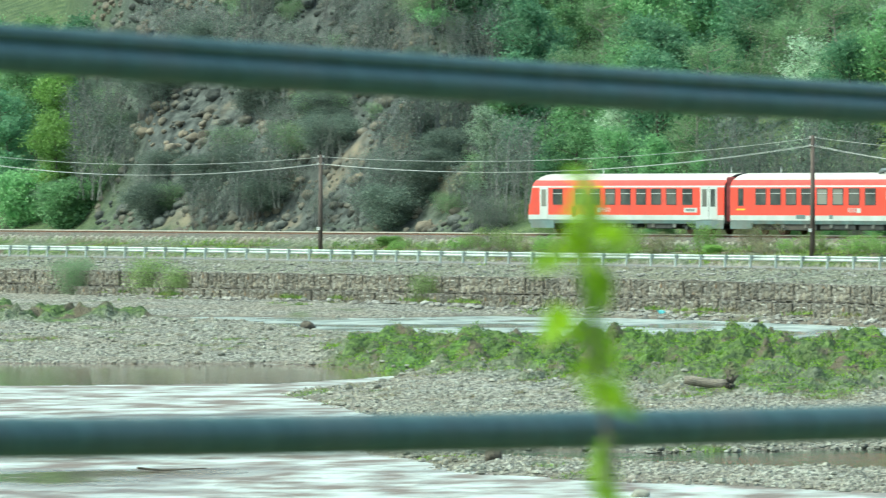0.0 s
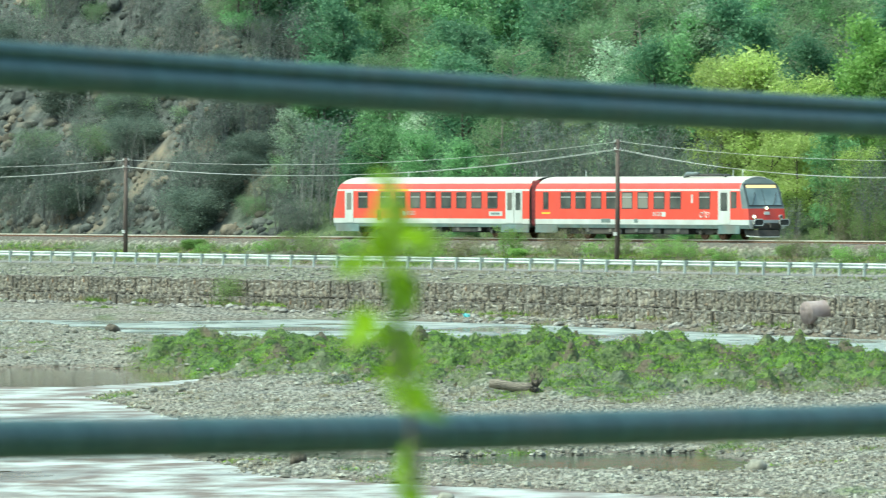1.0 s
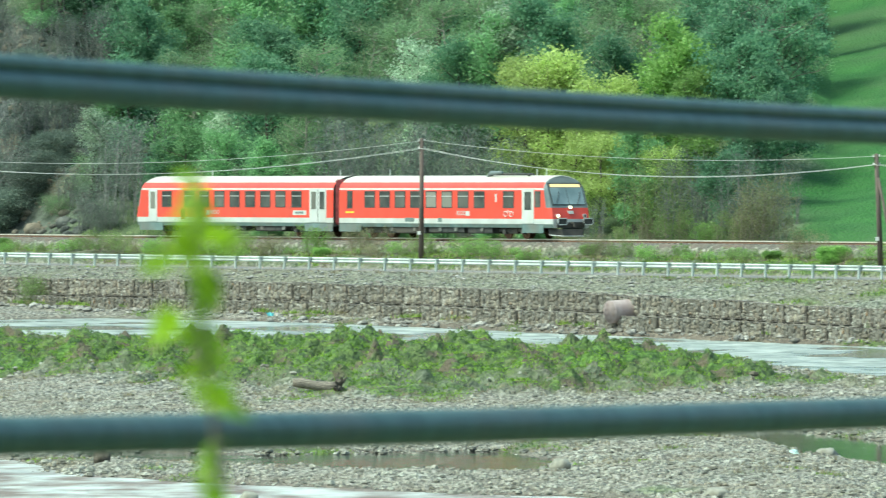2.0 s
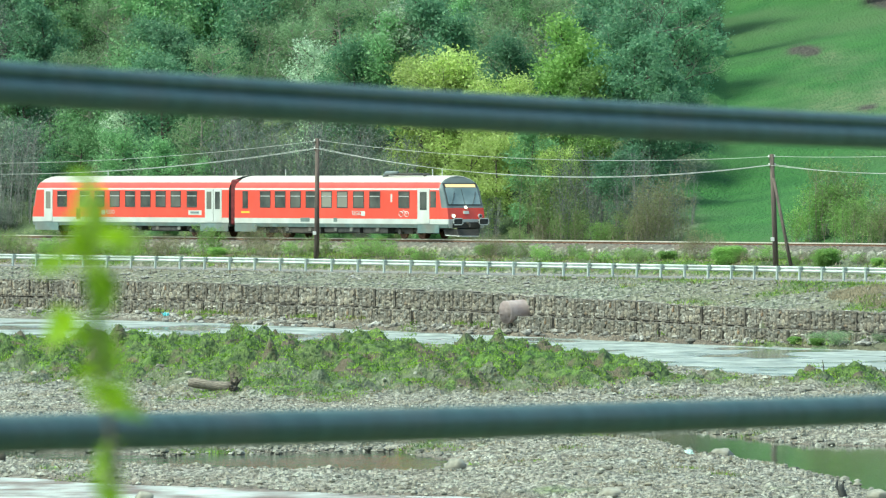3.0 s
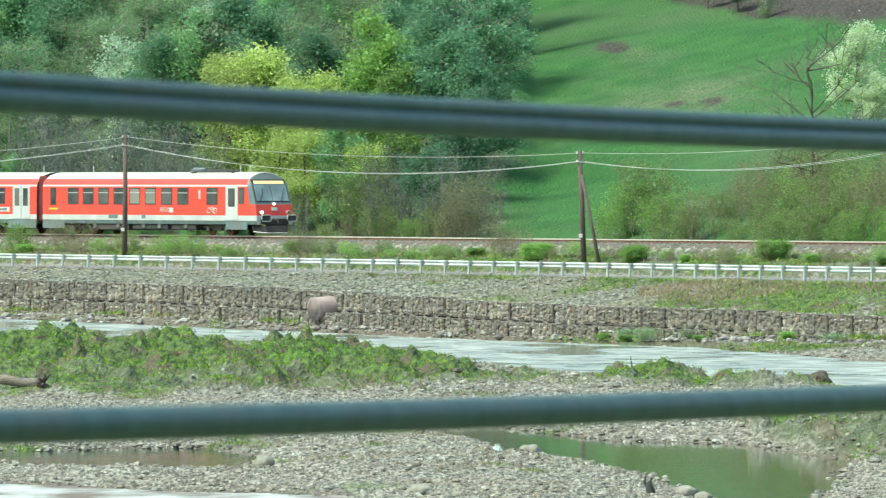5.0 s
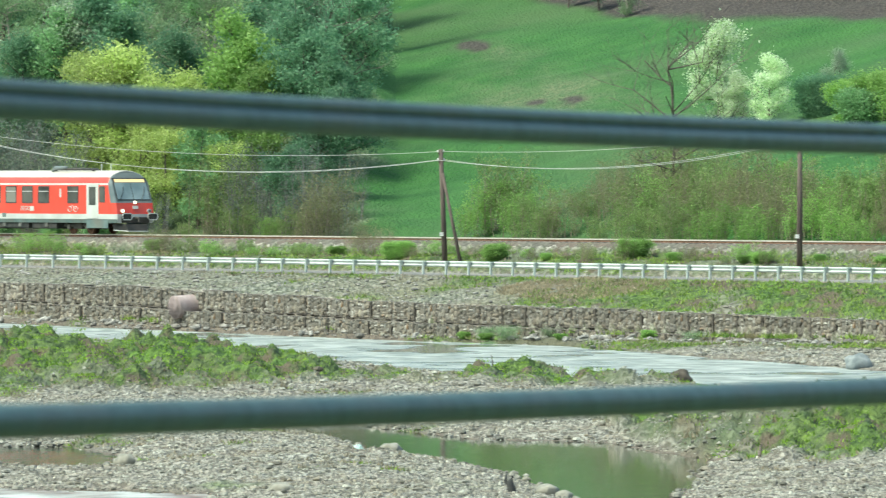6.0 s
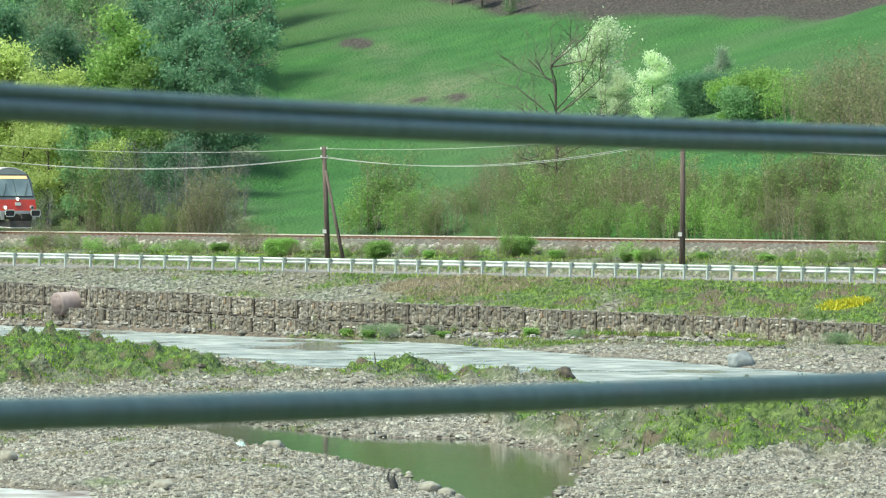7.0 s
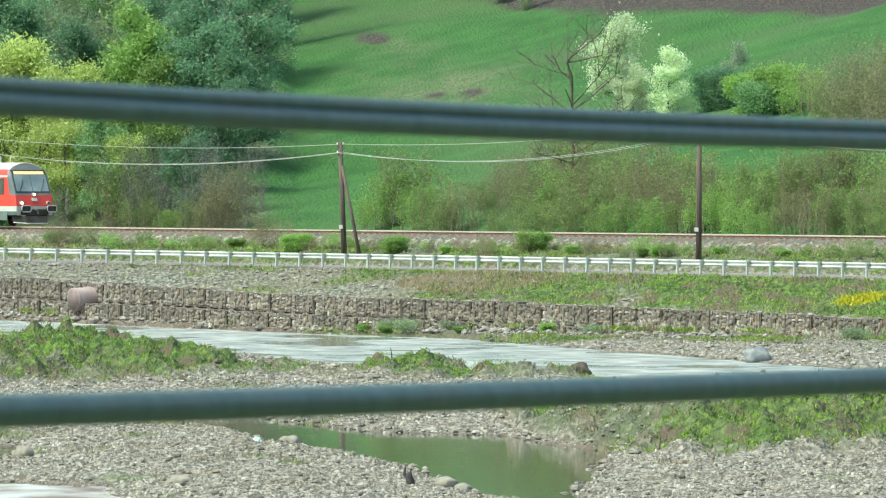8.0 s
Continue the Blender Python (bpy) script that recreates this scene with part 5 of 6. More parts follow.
def build_thicket(name, label, seed, height, width, stems, twig, leaf, per, size, group="scrub on the hillside"):
    """A thicket: many thin rising stems that fork twice into twigs, with small leaves at the ends."""
    rng = random.Random(seed)
    bush = thing(name, label, "shrub", group=group)
    h, tips = Heap(), []
    for k in range(stems):
        a, q = rng.uniform(0, 6.28), width * 0.5 * math.sqrt(rng.random())
        p0 = Vector((q * math.cos(a), q * math.sin(a), -0.3))
        tall = height * rng.uniform(0.55, 1.0)
        lean = Vector((rng.uniform(-0.16, 0.16), rng.uniform(-0.16, 0.16), 1))
        p1 = p0 + lean * tall * 0.5
        p2 = p1 + (lean + Vector((rng.uniform(-0.2, 0.2), rng.uniform(-0.2, 0.2), 0))) * tall * 0.5
        r = 0.0048 * height * rng.uniform(0.7, 1.3)
        h.tube([p0, p1, p2], [r, r * 0.75, r * 0.35], 3, caps=False)
        for j in range(6):
            b = p0.lerp(p1, rng.uniform(0.4, 1)) if j < 2 else p1.lerp(p2, rng.random())
            w = rng.uniform(0, 6.28)
            e = b + Vector((0.5 * math.cos(w), 0.5 * math.sin(w), rng.uniform(0.5, 1.1))) * tall * rng.uniform(0.14, 0.28)
            h.tube([b, e], [r * 0.5, r * 0.25], 3, caps=False)
            tips += [e, b.lerp(e, 0.6)]
        tips.append(p2)
    part("brushwood", h.mesh("brushwood", twig), bush, "thin bare stems")
    part("foliage", fast_mesh("foliage", *leaf_quads(rng, tips, per, 0.05 * height, size), leaf), bush)
    return bush


TWIG_BROWN = surface("brown_twigs", (0.17, 0.14, 0.105), (0.33, 0.28, 0.22), 5.0, 0.9)
TWIG_GREY = surface("grey_twigs", (0.12, 0.12, 0.115), (0.25, 0.25, 0.24), 5.0, 0.9)
LEAF_BUD = leafy("brown_buds", (0.17, 0.20, 0.085), (0.32, 0.33, 0.17), 0.45)
KINDS["brownthicket"] = [build_thicket("thicket", "brown leafless thicket of thin upright stems", 110 + i, 4.2, 3.4, 34, TWIG_BROWN, LEAF_BUD, 5, 0.075) for i in range(2)]
KINDS["greenthicket"] = [build_thicket("thicket", "thin-stemmed thicket in first pale green leaf", 113 + i, 3.8, 3.2, 26, TWIG_BROWN, LEAF_OLIVE, 7, 0.085) for i in range(2)]
KINDS["freshthicket"] = [build_thicket("thicket", "low thicket in fresh bright green leaf", 116, 3.0, 3.0, 24, TWIG_BROWN, LEAF_FRESH, 7, 0.08)]
KINDS["greythicket"] = [build_thicket("thicket", "tall smoky grey thicket of bare branches", 118 + i, 7.5, 4.4, 30, TWIG_GREY, LEAF_SMOKE, 4, 0.11) for i in range(2)]
placed = set()
tree_rng = random.Random(5)


def plant(kind, x, y, scale=1.0, wide=1.0):
    pick = tree_rng.choice(KINDS[kind])
    m = Matrix.Translation((x, y, ground_height(x, y))) @ Matrix.Rotation(tree_rng.uniform(0, 6.28), 4, "Z") @ Matrix.Diagonal((scale * wide, scale * wide, scale, 1))
    if pick.name in placed:
        copy_thing(pick, m @ Matrix.Diagonal([1 / v for v in pick.scale] + [1]))
    else:
        placed.add(pick.name)
        pick.matrix_basis = m


def at(kind, px, o, scale=1.0, wide=1.0):
    """Plants by bearing and by metres across the track."""
    x, y = ground_at(px, o)
    plant(kind, float(x), float(y), scale, wide)


# single trees and bushes that stand out along the wood's edge
for px, o, kind, sc in [
    (-1150, -14, "mid", 0.9), (-1090, -22, "mid", 1.0), (-1060, -12, "shrub", 1.6), (-985, -11, "shrub", 1.4), (-1000, -30, "dark", 1.0),
    (-260, -13, "pale", 0.75), (-330, -16, "greythicket", 0.9), (-420, -12, "greythicket", 0.7), (-200, -12, "greythicket", 0.9),
    (-150, -12, "dark", 0.6), (-90, -13, "mid", 0.7), (-20, -12, "mid", 0.75), (60, -11, "mid", 0.7), (130, -12, "mid", 0.5), (10, -17, "dark", 0.9),
    (180, -13, "greythicket", 1.0), (225, -11, "greythicket", 0.9), (270, -12, "greythicket", 1.05), (320, -11, "greythicket", 0.95), (365, -12, "greythicket", 1.0), (410, -11, "greythicket", 0.9), (455, -12, "greythicket", 0.8),
    (205, -9.5, "brownthicket", 0.6), (345, -9.5, "greenthicket", 0.7), (400, -9.5, "brownthicket", 0.7), (260, -9.5, "greenthicket", 0.6),
    (488, -25, "pale", 1.15), (306, -22, "pale", 1.0), (-20, -16, "pale", 0.8), (400, -24, "grey", 0.9),
    (505, -16, "lime", 1.12), (555, -15, "lime", 1.15), (610, -16, "lime", 1.16), (665, -15, "lime", 1.08), (585, -12, "lime", 0.85), (640, -11.5, "lime", 0.8), (700, -12, "mid", 0.75), (735, -13, "lime", 0.6),
    (770, -19, "fresh", 1.25), (800, -17, "fresh", 0.95), (870, -20, "dark", 1.0), (740, -11, "greenthicket", 1.3), (800, -11, "greythicket", 0.75), (850, -11, "dark", 0.6), (890, -11, "greythicket", 0.7), (930, -10, "brownthicket", 1.0), (910, -16, "dark", 0.75), (828, -9.5, "freshthicket", 0.55), (870, -9.5, "greenthicket", 0.6), (905, -9.5, "brownthicket", 0.8),
    (960, -22, "dark", 0.8), (955, -32, "dark", 0.9), (975, -44, "mid", 0.9), (990, -54, "dark", 1.0), (985, -36, "grey", 0.8), (925, -26, "bare", 1.0), (1010, -62, "dark", 0.9), (965, -13, "greythicket", 0.5),
    (1225, -12, "freshthicket", 1.15), (1275, -11, "freshthicket", 1.0), (1190, -11, "freshthicket", 0.75), (1250, -13, "greenthicket", 1.1), (1300, -10, "greenthicket", 0.8), (1335, -11, "brownthicket", 0.7),
    (1622, -38, "bloom", 1.05), (1712, -38, "bloom", 0.70), (1650, -37, "bloom", 0.6), (1536, -14, "bare", 1.2),
    (1800, -41, "darkshrub", 1.0), (1822, -41, "darkshrub", 0.95), (1815, -43, "pale", 0.45), (1860, -38, "freshshrub", 0.9), (1905, -38, "freshshrub", 1.1), (1880, -37, "shrub", 0.9), (1945, -37, "freshthicket", 1.0),
    (1985, -34, "brownthicket", 0.8), (2040, -33, "brownthicket", 1.05), (2100, -32, "brownthicket", 1.25), (2010, -30, "greenthicket", 0.9), (2070, -29, "brownthicket", 1.2), (2130, -27, "brownthicket", 1.2),
    (1355, -69, "dark", 0.4), (1300, -72, "dark", 0.5), (1410, -68, "dark", 0.4), (1240, -74, "dark", 0.6), (1460, -66, "grey", 0.4), (1180, -76, "dark", 0.7),
]:
    at(kind, px, o, sc)
# scrub along the foot of the meadow
scrub_rng = random.Random(77)
for row, o in enumerate((-14.5, -12.5, -10.5)):
    px = 1370 + 20 * row
    while px < 2150:
        kind = scrub_rng.choice(("brownthicket", "brownthicket", "greenthicket", "greenthicket", "freshthicket", "freshthicket")) if row < 2 or px > 1450 else "greenthicket"
        tall = 0.55 + 0.45 * min(1.0, max(0.0, (px - 1380) / 160.0))
        at(kind, px, o + scrub_rng.uniform(-0.8, 0.8), tall * scrub_rng.uniform(0.75, 1.15) * (1.0, 0.95, 0.75)[row])
        px += scrub_rng.uniform(34, 58)
# the closed wood up the slope
wood_rng = random.Random(12)
for row, o in enumerate((-17, -24, -32, -40, -50, -61, -73)):
    px = -260 - 40 * row
    while px < 935:
        hidden = px > 180 and row < 1
        if (px > -130 + 30 * row or o < -45) and not hidden:
            kind = wood_rng.choice(("mid", "dark", "mid", "dark", "grey", "grey") if px > 150 else ("dark", "dark", "mid", "grey"))
            at(kind, px, o + wood_rng.uniform(-2, 2), wood_rng.uniform(0.8, 1.1))
        px += wood_rng.uniform(58, 92)
# woods above the meadow and left of the cliff
for i in range(26):
    at(tree_rng.choice(("grey", "mid", "dark", "scrub")), 1080 + i * 46 + tree_rng.uniform(-20, 20), -76 - tree_rng.uniform(0, 16), 1.0)
for i in range(14):
    at(tree_rng.choice(("mid", "fresh", "dark")), -1250 + (i % 5) * 62 + tree_rng.uniform(-20, 20), -12 - 9 * (i // 5) - tree_rng.uniform(0, 4), 0.9)
# low growth along the wood's foot
px = -150
while px < 930:
    at(wood_rng.choice(("greenthicket", "shrub", "brownthicket", "greythicket", "greenthicket")), px, -9.0 - wood_rng.uniform(0, 1.5), wood_rng.uniform(0.35, 0.75))
    px += wood_rng.uniform(30, 62)
for i in range(9):
    at(wood_rng.choice(("dark", "mid", "dark")), -380 + i * 34, -19 - wood_rng.uniform(0, 14), wood_rng.uniform(0.7, 0.95))
# the dark wood beside and above the cliff
for i in range(34):
    at(wood_rng.choice(("dark", "mid", "dark", "mid", "grey")), -330 + 15 * i + wood_rng.uniform(-14, 14), -27 - wood_rng.uniform(0, 12) - 11 * (i % 4), wood_rng.uniform(0.8, 1.05))
# scrub over the cliff
for i in range(120):
    px, o = wood_rng.uniform(-1000, -180), -10 - 16 * wood_rng.random() ** 1.3
    at(wood_rng.choice(("greythicket", "greyscrub", "greythicket", "greyscrub", "greythicket", "scrub")), px, o, wood_rng.uniform(0.3, 0.8), wood_rng.uniform(1.0, 1.6))
# shrubs between road and track
verge = random.Random(31)
for i in range(90):
    s = -75 + 1.9 * i + verge.uniform(-2.5, 2.5)
    q = plan(s, verge.uniform(3.2, 5.6))
    plant(verge.choice(("freshthicket", "brownthicket", "greenthicket", "freshthicket", "freshshrub")), q.x, q.y, 0.14 + 0.28 * verge.random() ** 2, verge.uniform(1.2, 2.0))
for i in range(12):
    q = plan(verge.uniform(52, 100), verge.uniform(19.2, 22.5))
    plant(verge.choice(("freshshrub", "scrub")), q.x, q.y, verge.uniform(0.12, 0.24), 1.8)
for px, o, kind, sc in [(140, 4.4, "freshthicket", 0.62), (-75, 4.6, "scrub", 0.5), (-360, 18.9, "limescrub", 0.75), (-850, 18.4, "limescrub", 1.05), (-800, 18.8, "limescrub", 0.8), (-980, 18.8, "scrub", 0.8)]:
    at(kind, px, o, sc)


# a variant that grows nowhere is taken out again
for kind in KINDS.values():
    for pick in kind:
        if pick.name not in placed:
            for ob in list(pick.children) + [pick]:
                bpy.data.objects.remove(ob)


# ---- grass, stones and drift on the river bed ----
def spread_points(count, x0, x1, y0, y1, seed, layer, least, rule=None):
    """Random places inside a stretch of the plan where a ground layer is strong enough."""
    r = np.random.RandomState(seed)
    x, y = r.uniform(x0, x1, count), r.uniform(y0, y1, count)
    z, layers, ds = terrain(x, y)
    d = np.minimum.reduce(ds)
    s, o = (x - P0[0]) * U[0] + (y - P0[1]) * U[1], (x - P0[0]) * N[0] + (y - P0[1]) * N[1]
    keep = layers[layer] > least if layer else np.ones(count, bool)
    if rule:
        keep &= rule(x, y, z, s, o, d, layers)
    return np.stack([x, y, z], 1)[keep]


def tufts(name, label, pts, mat, blades, tall, seed, spread=0.10, width=0.03):
    r = np.random.RandomState(seed)
    n = len(pts) * blades
    c = np.repeat(pts, blades, 0) + np.concatenate([r.normal(0, spread, (n, 2)), np.full((n, 1), -0.04)], 1)
    lean = r.normal(0, 0.45, (n, 2))
    hgt = tall * r.uniform(0.5, 1.4, n)
    a = r.uniform(0, 6.28, n)
    side = np.stack([np.cos(a), np.sin(a), np.zeros(n)], 1) * (width * r.uniform(0.6, 1.5, n))[:, None]
    tip = c + np.concatenate([lean * hgt[:, None], hgt[:, None]], 1)
    vs = np.stack([c - side, c + side, tip], 1).reshape(-1, 3)
    fs = np.arange(n * 3).reshape(-1, 3)
    tagged(new(name, fast_mesh(name, vs, fs, mat)), label, "grass", kind="stuff")


tufts("grass", "short bright green grass on the river mounds", spread_points(170000, -62, 32, 245, 460, 1, "turf", 0.35, lambda x, y, z, s, o, d, L: (o > 26) & (np.abs(x) < 0.13 * y)), BLADE, 6, 0.10, 2, 0.14, 0.022)
tufts("dry_grass", "dry stalks among the river grass", spread_points(60000, -62, 32, 245, 460, 3, "turf", 0.05, lambda x, y, z, s, o, d, L: (o > 24) & (L["turf"] < 0.6)), DRYBLADE, 5, 0.13, 4)
tufts("verge_grass", "green verge grass along road and railway", spread_points(130000, -75, 45, 425, 610, 5, "turf", 0.35, lambda x, y, z, s, o, d, L: (o > 2.4) & (o < 26) & ((o < 6.4) | (o > 11.8))), VERGEBLADE, 5, 0.17, 6, 0.20, 0.035)
tufts("verge_weeds", "dry weeds along the embankment", spread_points(40000, -75, 45, 425, 610, 7, "", 0, lambda x, y, z, s, o, d, L: (o > 3.0) & (o < 25) & ((o < 6.2) | ((o > 11.8) & (o < 13.5)) | ((o > 18.9) & (s > 52) & (d > 0.5)))), DRYBLADE, 4, 0.16, 8, 0.14, 0.03)
tufts("ledge_grass", "green weeds on the ledge of the river wall", spread_points(120000, -62, 30, 425, 580, 35, "", 0, lambda x, y, z, s, o, d, L: (o > 18.5) & (o < 19.9) & (rough(x, y, 3.0, 211) > 0.62)) + np.array((0, 0, 0.25)), VERGEBLADE, 6, 0.22, 36, 0.18, 0.035)
tufts("yellow_flowers", "patch of yellow flowers on the grassy slope", spread_points(60000, 20, 45, 420, 460, 11, "", 0, lambda x, y, z, s, o, d, L: (np.hypot((s - 91.0) / 1.5, (o - 15.0) / 0.9) < 1) & (grain(x * 1.6, y * 1.6, 9) > 0.45)), FLOWER, 4, 0.20, 12, 0.12, 0.05)
tufts("dry_slope_grass", "tan dry grass on the slope above the wall", spread_points(50000, 5, 30, 440, 490, 13, "", 0, lambda x, y, z, s, o, d, L: (o > 12) & (o < 16.2) & (np.hypot((s - 57) / 6.5, (o - 13.6) / 2.4) < 1)), DRYBLADE, 7, 0.14, 14, 0.16, 0.025)


def stones(name, label, pts, seed, small, large, mat, sink=0.25):
    rng = random.Random(seed)
    h = Heap()
    for p in pts:
        r = small * (large / small) ** (rng.random() ** 2.2)
        stone(h, (p[0], p[1], p[2] + r * (0.6 - sink)), r, rng, 0, 0.6)
    tagged(new(name, h.mesh(name, mat)), label, "stones", kind="stuff")


bar = lambda x, y, z, s, o, d, L: (o > 19) & (L["turf"] < 0.3) & (np.abs(x) < 0.125 * y) & (d > -0.25)
stones("gravel_stones", "grey rounded river stones on the gravel bars", spread_points(22000, -38, 34, 222, 345, 21, "", 0, bar), 22, 0.030, 0.115, STONE)
def pebbles(name, label, pts, seed, small, large, mat):
    """Small rounded pebbles, each a faceted dome set in the ground."""
    r = np.random.RandomState(seed)
    n = len(pts)
    size = small * (large / small) ** (r.uniform(0, 1, n) ** 1.8)
    a = r.uniform(0, 6.28, (n, 1)) + np.arange(5) * 2 * math.pi / 5 + r.normal(0, 0.18, (n, 5))
    wide = size[:, None] * r.uniform(0.8, 1.25, (n, 5))
    tall = (size * r.uniform(0.55, 1.1, n))[:, None]
    ring = np.stack([np.cos(a) * wide, np.sin(a) * wide, np.zeros((n, 5)) - 0.3 * tall], 2)
    upper = np.stack([np.cos(a) * wide * 0.72, np.sin(a) * wide * 0.72, np.zeros((n, 5)) + 0.7 * tall], 2)
    tip = np.concatenate([r.normal(0, 0.2, (n, 2)) * size[:, None], tall], 1)[:, None, :]
    vs = (np.concatenate([ring, upper, tip], 1) + pts[:, None, :]).reshape(-1, 3)
    one = []
    for k in range(5):
        q = (k + 1) % 5
        one += [(k, q, 5 + q), (k, 5 + q, 5 + k), (5 + k, 5 + q, 10)]
    fs = (np.arange(n)[:, None, None] * 11 + np.array(one)[None]).reshape(-1, 3)
    tagged(new(name, fast_mesh(name, vs, fs, mat)), label, "stones", kind="stuff")


pebbles("pebbles", "fine pale river pebbles covering the gravel bars", spread_points(110000, -36, 34, 222, 330, 51, "", 0, lambda x, y, z, s, o, d, L: bar(x, y, z, s, o, d, L) & (d > 0.05)), 52, 0.022, 0.075, STONE)
pebbles("far_pebbles", "pale gravel along the river shores", spread_points(60000, -62, 34, 330, 520, 53, "", 0, lambda x, y, z, s, o, d, L: bar(x, y, z, s, o, d, L) & (d > 0.05)), 54, 0.03, 0.10, STONE)
stones("far_stones", "pale stones along the river shore", spread_points(9000, -62, 34, 345, 520, 23, "", 0, bar), 24, 0.05, 0.20, STONE)
stones("shore_stones", "wet stones along the waterline", spread_points(60000, -55, 34, 222, 470, 25, "", 0, lambda x, y, z, s, o, d, L: (o > 19) & (np.abs(d) < 0.35) & (np.abs(x) < 0.125 * y)), 26, 0.04, 0.17, STONE)
stones("wall_foot_stones", "pale fallen stones along the foot of the river wall", spread_points(90000, -62, 30, 425, 580, 33, "", 0, lambda x, y, z, s, o, d, L: (o > 19.0) & (o < 20.6 + 1.2 * grain(x * 0.3, y * 0.3, 8)) & (d > -0.6) & (grain(x * 0.7, y * 0.7, 19) > 0.42)), 34, 0.06, 0.30, RUBBLE)
stones("slope_rubble", "angular grey rubble on the slope above the wall", spread_points(60000, -75, 45, 425, 600, 27, "", 0, lambda x, y, z, s, o, d, L: (o > 12.6) & (o < 17.9) & (L["turf"] < 0.35) & (grain(x * 0.9, y * 0.9, 3) > 0.35)), 28, 0.05, 0.17, RUBBLE)


stones("pool_stones", "pale stones breaking the surface of the dark pool", spread_points(5000, -20, -2, 258, 286, 29, "", 0, lambda x, y, z, s, o, d, L: (d < 0) & (d > -0.9) & (grain(x * 0.8, y * 0.25, 13) > 0.55)) + np.array((0, 0, 0.12)), 30, 0.05, 0.16, STONE)


def crag_stones():
    """Broken rock standing out all over the cliff."""
    pts = spread_points(34000, -92, -26, 585, 720, 41, "rock", 0.35)[:7000]
    rng = random.Random(42)
    h = Heap()
    for p in pts:
        r = 0.14 * 5.0 ** (rng.random() ** 2)
        stone(h, (p[0], p[1], p[2] + r * 0.05), r, rng, 0, 0.8)
    tagged(new("crag_stones", h.mesh("crag_stones", CRAG, True)), "broken grey and tan rock on the cliff face", "rock", kind="stuff")


crag_stones()


def boulder(x, y, r, label, mat, seed, flat=0.8):
    """A single rock, rounded by subdividing and roughening a ball."""
    bm = bmesh.new()
    bmesh.ops.create_icosphere(bm, subdivisions=3, radius=1.0)
    for v in bm.verts:
        q = v.co * 1.3 + Vector((seed, 0, 0))
        v.co *= r * (1 + 0.28 * noise.noise(q) + 0.10 * noise.noise(q * 3))
        v.co.z *= flat
    for f in bm.faces:
        f.smooth = True
    z = max(ground_height(x, y), 0.0)
    tagged(part("boulder", (bm, mat), m=Matrix.Translation((x, y, z + r * flat * 0.45))), label, "rock", "single river rocks")


boulder(-17.1, 266.4, 0.26, "dark brown rock at the edge of the shallow water", DARKROCK, 1, 1.0)
boulder(-3.55, 265.3, 0.30, "pale rounded rock beside the dark pool", STONE, 2, 0.85)
boulder(27.0, 398.0, 0.62, "blue-grey boulder on the far river bank", BLUEROCK, 3, 0.75)
boulder(7.9, 237.0, 0.30, "pale rounded rock at the pond's edge", STONE, 4, 0.6)
boulder(4.4, 275.0, 0.36, "pinkish flat rock beside the pond", STONE, 5, 0.55)
boulder(-41.2, 486.0, 0.42, "dark rock standing in the shallow river", DARKROCK, 6, 0.7)
boulder(17.3, 359.5, 0.5, "dark earthy clod at the river's edge", DARKROCK, 7, 0.8)
boulder(0.9, 236.0, 0.32, "grey flat rock on the gravel bar", STONE, 8, 0.5)
boulder(-11.5, 240.5, 0.25, "grey stone in the riffles", STONE, 9, 0.6)
boulder(8.2, 232.6, 0.22, "reddish pale stone on the gravel", STONE, 10, 0.7)


def build_log():
    x, y = -13.65, 337.0
    z = ground_height(x, y)
    log = thing("driftwood_log", "bleached driftwood log with a root plate, lying at the mound's foot", "log", Matrix.Translation((x, y, z - 0.05)) @ Matrix.Scale(0.82, 4))
    h = Heap()
    pts = [(-1.0, 0, 0.50), (-0.6, 0.05, 0.46), (0.0, 0, 0.36), (0.6, -0.05, 0.28), (1.0, 0, 0.26)]
    h.tube(pts, [0.19, 0.24, 0.22, 0.26, 0.30], 10)
    part("stem", h.mesh("stem", DRIFT, True), log)
    rng = random.Random(4)
    h = Heap()
    for i in range(26):
        a = rng.uniform(0, 6.28)
        e = Vector((1.05 + rng.uniform(-0.2, 0.45), 0.55 * math.cos(a), 0.26 + 0.5 * math.sin(a)))
        h.tube([(0.95, 0, 0.27), e.lerp(Vector((1, 0, 0.27)), 0.5) + Vector((0.05, 0, 0.03)), e], [0.12, 0.09, 0.03], 5)
    part("root_plate", h.mesh("root_plate", DARKROCK), log, "dark tangled roots")


build_log()


def build_stump():
    x, y = 6.85, 233.4
    st = thing("stump", "small dark charred stump on the gravel", "stump", Matrix.Translation((x, y, ground_height(x, y))))
    h = Heap()
    h.tube([(0, 0, -0.1), (0.02, 0, 0.15), (-0.03, 0, 0.3), (0.06, 0, 0.45)], [0.15, 0.11, 0.10, 0.04], 8)
    h.tube([(-0.02, 0, 0.2), (-0.14, 0, 0.33), (-0.11, 0, 0.5)], [0.06, 0.05, 0.015], 6)
    part("trunk", h.mesh("trunk", BLACK, True), st)


build_stump()


def stick(x, y, path, r, label, mat=None):
    z = max(ground_height(x, y), float(0))
    h = Heap()
    h.tube(path, [r, r * 0.8, r * 0.5][: len(path)], 6)
    tagged(part("driftwood_stick", h.mesh("driftwood_stick", mat or DRIFT), m=Matrix.Translation((x, y, z))), label, "stick", "drift sticks")


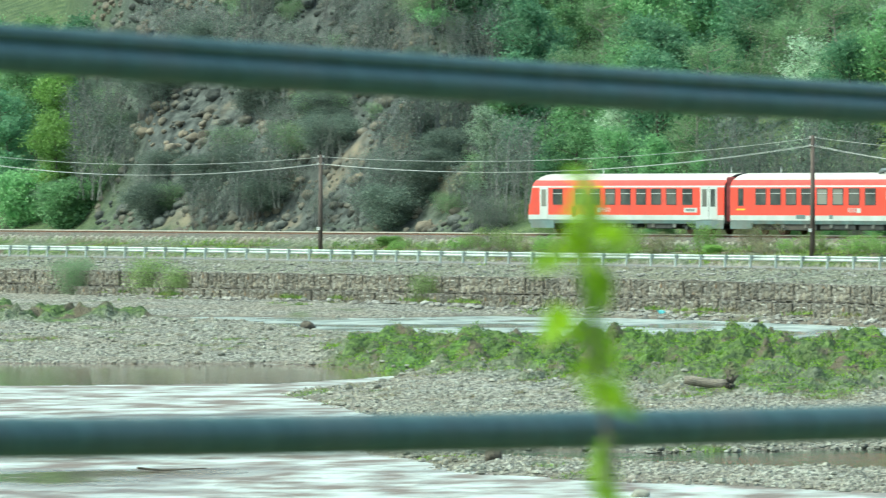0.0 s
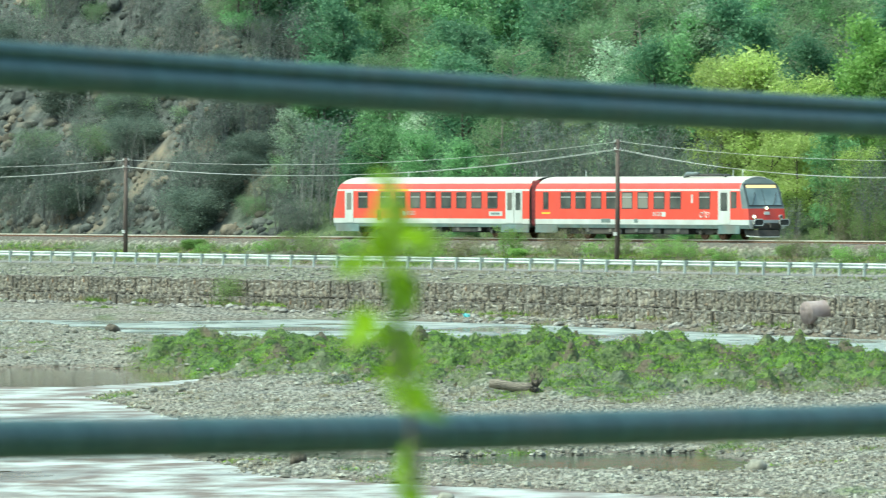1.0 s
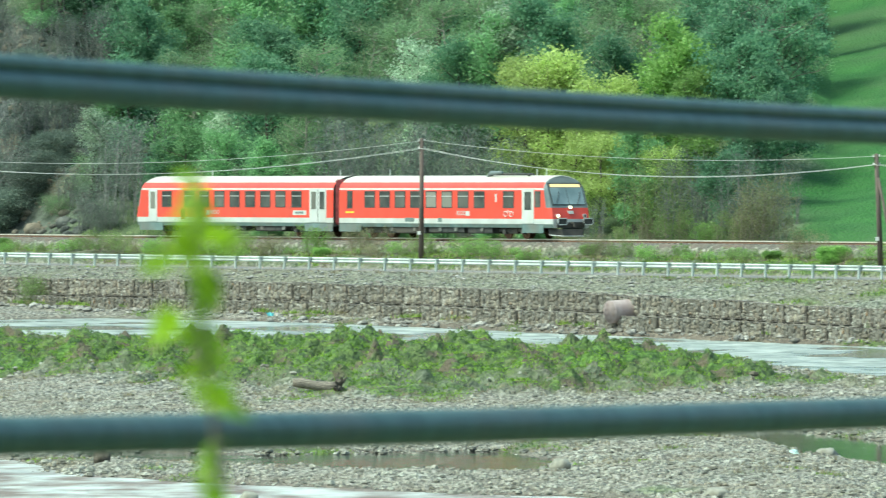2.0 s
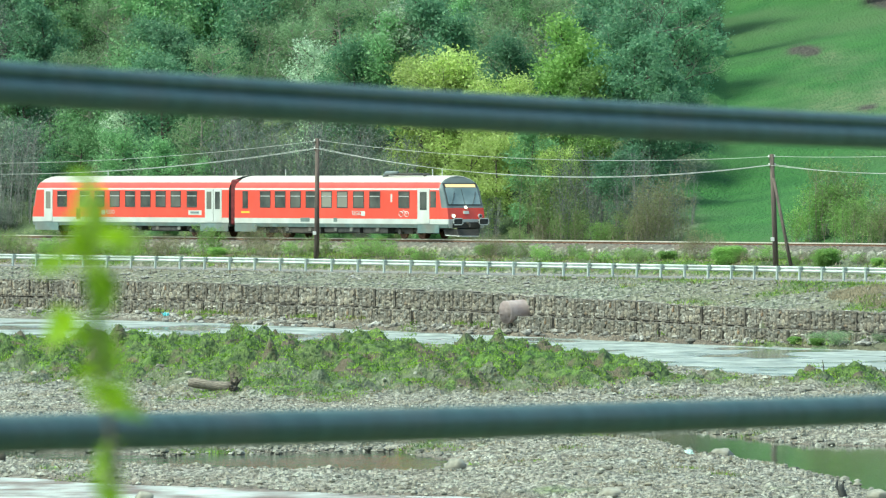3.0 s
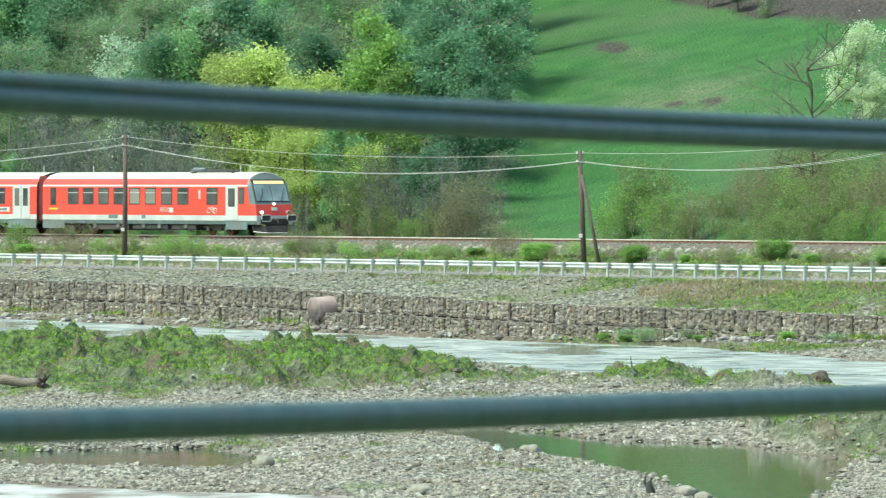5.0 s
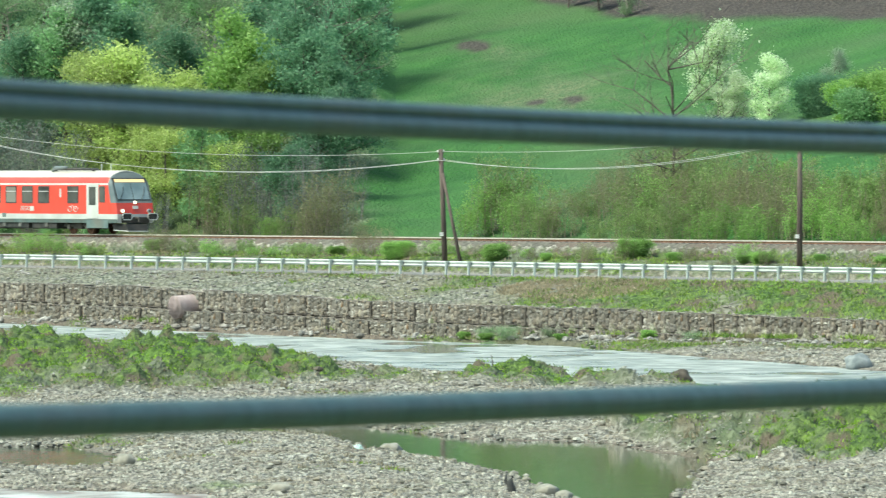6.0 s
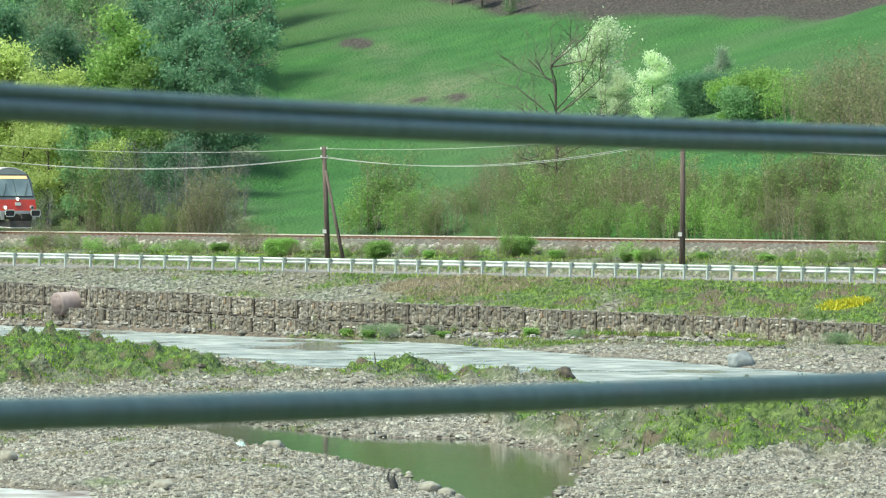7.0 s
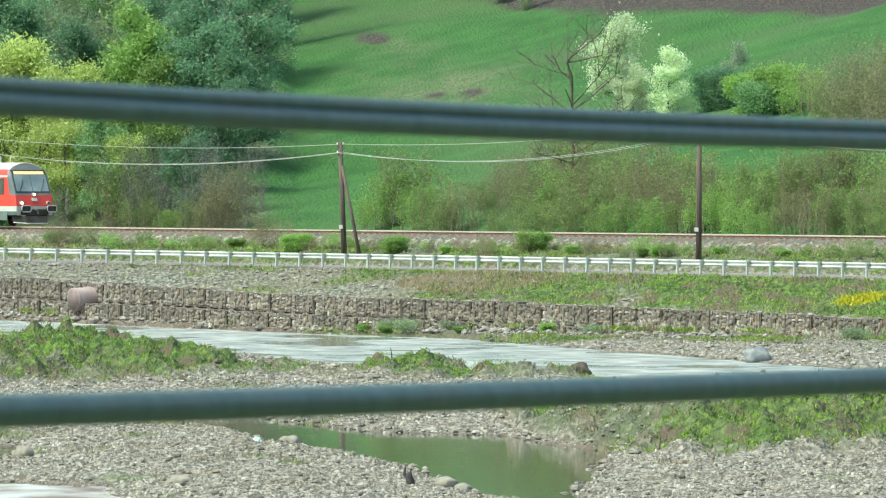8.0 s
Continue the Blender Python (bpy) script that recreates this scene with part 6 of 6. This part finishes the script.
stick(10.0, 365.0, [(0, 0, -0.2), (-0.02, 0, 0.3), (-0.06, 0, 0.62)], 0.035, "thin dark stick standing upright in the mound", DARKROCK)
stick(14.9, 262.0, [(0, 0, -0.1), (0.03, 0, 0.25), (0.07, 0, 0.42)], 0.06, "broken brown stake stuck in the gravel", DRIFT)
stick(19.5, 259.0, [(-0.25, 0, 0.22), (0.0, 0, 0.14), (0.3, 0, 0.03)], 0.035, "bleached stick lying on the stones", DRIFT)
stick(-27.2, 262.0, [(0, 0, 0.1), (0.7, 0.2, 0.02), (2.0, 0.3, 0.08)], 0.04, "long dark branch drifting in the shallows", DARKROCK)
stick(1.0, 408.0, [(-0.7, 0, 0.1), (0, 0.1, 0.14), (0.9, 0, 0.08)], 0.05, "pale drift branch on the gravel spit", DRIFT)
stick(2.6, 402.0, [(-0.5, 0, 0.05), (0, 0.1, 0.25), (0.4, 0, 0.32)], 0.04, "bleached forked branch on the gravel spit", DRIFT)


# Dark base paints in the shade inside the pipe.
PIPESHADE = surface("pipe_inside", (0.05, 0.042, 0.04), (0.09, 0.075, 0.07), 2.0, 0.8)


def build_pipe():
    """A ribbed drain pipe that opens through the wall."""
    c = plan(27.4, 18.2, 1.56)
    axis = Vector((N[0], N[1], -0.06)).normalized()
    pipe = thing("drain_pipe", "large ribbed pinkish-grey drain pipe projecting from the stone wall", "pipe", Matrix.Translation(c))
    h = Heap()
    L, n = 1.9, 40
    pts, rad = [], []
    for i in range(n + 1):
        pts.append(axis * (-0.6 + (L + 0.0) * i / n))
        rad.append(0.61 + 0.006 * (i % 2))
    h.tube(pts, rad, 28, caps=False)
    part("shell", h.mesh("shell", PIPE, True), pipe)
    h = Heap()
    h.tube(list(reversed(pts)), [0.585] * len(pts), 28, caps=False)
    part("lining", h.mesh("lining", PIPESHADE, True), pipe, "inner wall with shade painted in")
    h = Heap()
    e = pts[-1]
    h.tube([e - axis * 0.02, e + axis * 0.02], [0.625, 0.62], 28, caps=False)
    k = len(h.v)
    h.tube([e + axis * 0.02, e - axis * 0.05], [0.585, 0.585], 28, caps=False)
    h.f += [(28 + j, 28 + (j + 1) % 28, k + (j + 1) % 28, k + j) for j in range(28)]
    h.k += [0] * 28
    part("rim", h.mesh("rim", PIPE, True), pipe, "pale pipe rim")
    # A dark disc stands for the shaded depth of the bore.
    h = Heap()
    h.tube([axis * -0.58, axis * -0.55], 0.57, 28)
    part("back", h.mesh("back", DARKGAP), pipe)


build_pipe()


def rag(x, y, size, colour, label, seed):
    z = ground_height(x, y)
    bm = bmesh.new()
    bmesh.ops.create_grid(bm, x_segments=8, y_segments=8, size=size)
    for v in bm.verts:
        v.co.z = 0.25 * size + 0.8 * size * noise.noise(v.co * (1.6 / size) + Vector((seed, 0, 0)))
        v.co.x *= 0.8
    mat = surface("plastic_" + str(seed), tuple(c * 0.8 for c in colour), colour, 6.0, 0.4)
    tagged(part("plastic_rag", (bm, mat), m=Matrix.Translation((x, y, z + 0.05)) @ pose(0, 0, 0, 25, 0, 30)), label, "litter", "plastic litter")


rag(16.7, 309.0, 0.28, (0.02, 0.36, 0.45), "turquoise plastic rag caught on the gravel", 1)
rag(-23.5, 516.0, 0.24, (0.15, 0.5, 0.55), "pale blue plastic scrap on the far shore", 2)
rag(3.4, 271.0, 0.14, (0.45, 0.62, 0.58), "crumpled pale plastic bag on the gravel bar", 3)
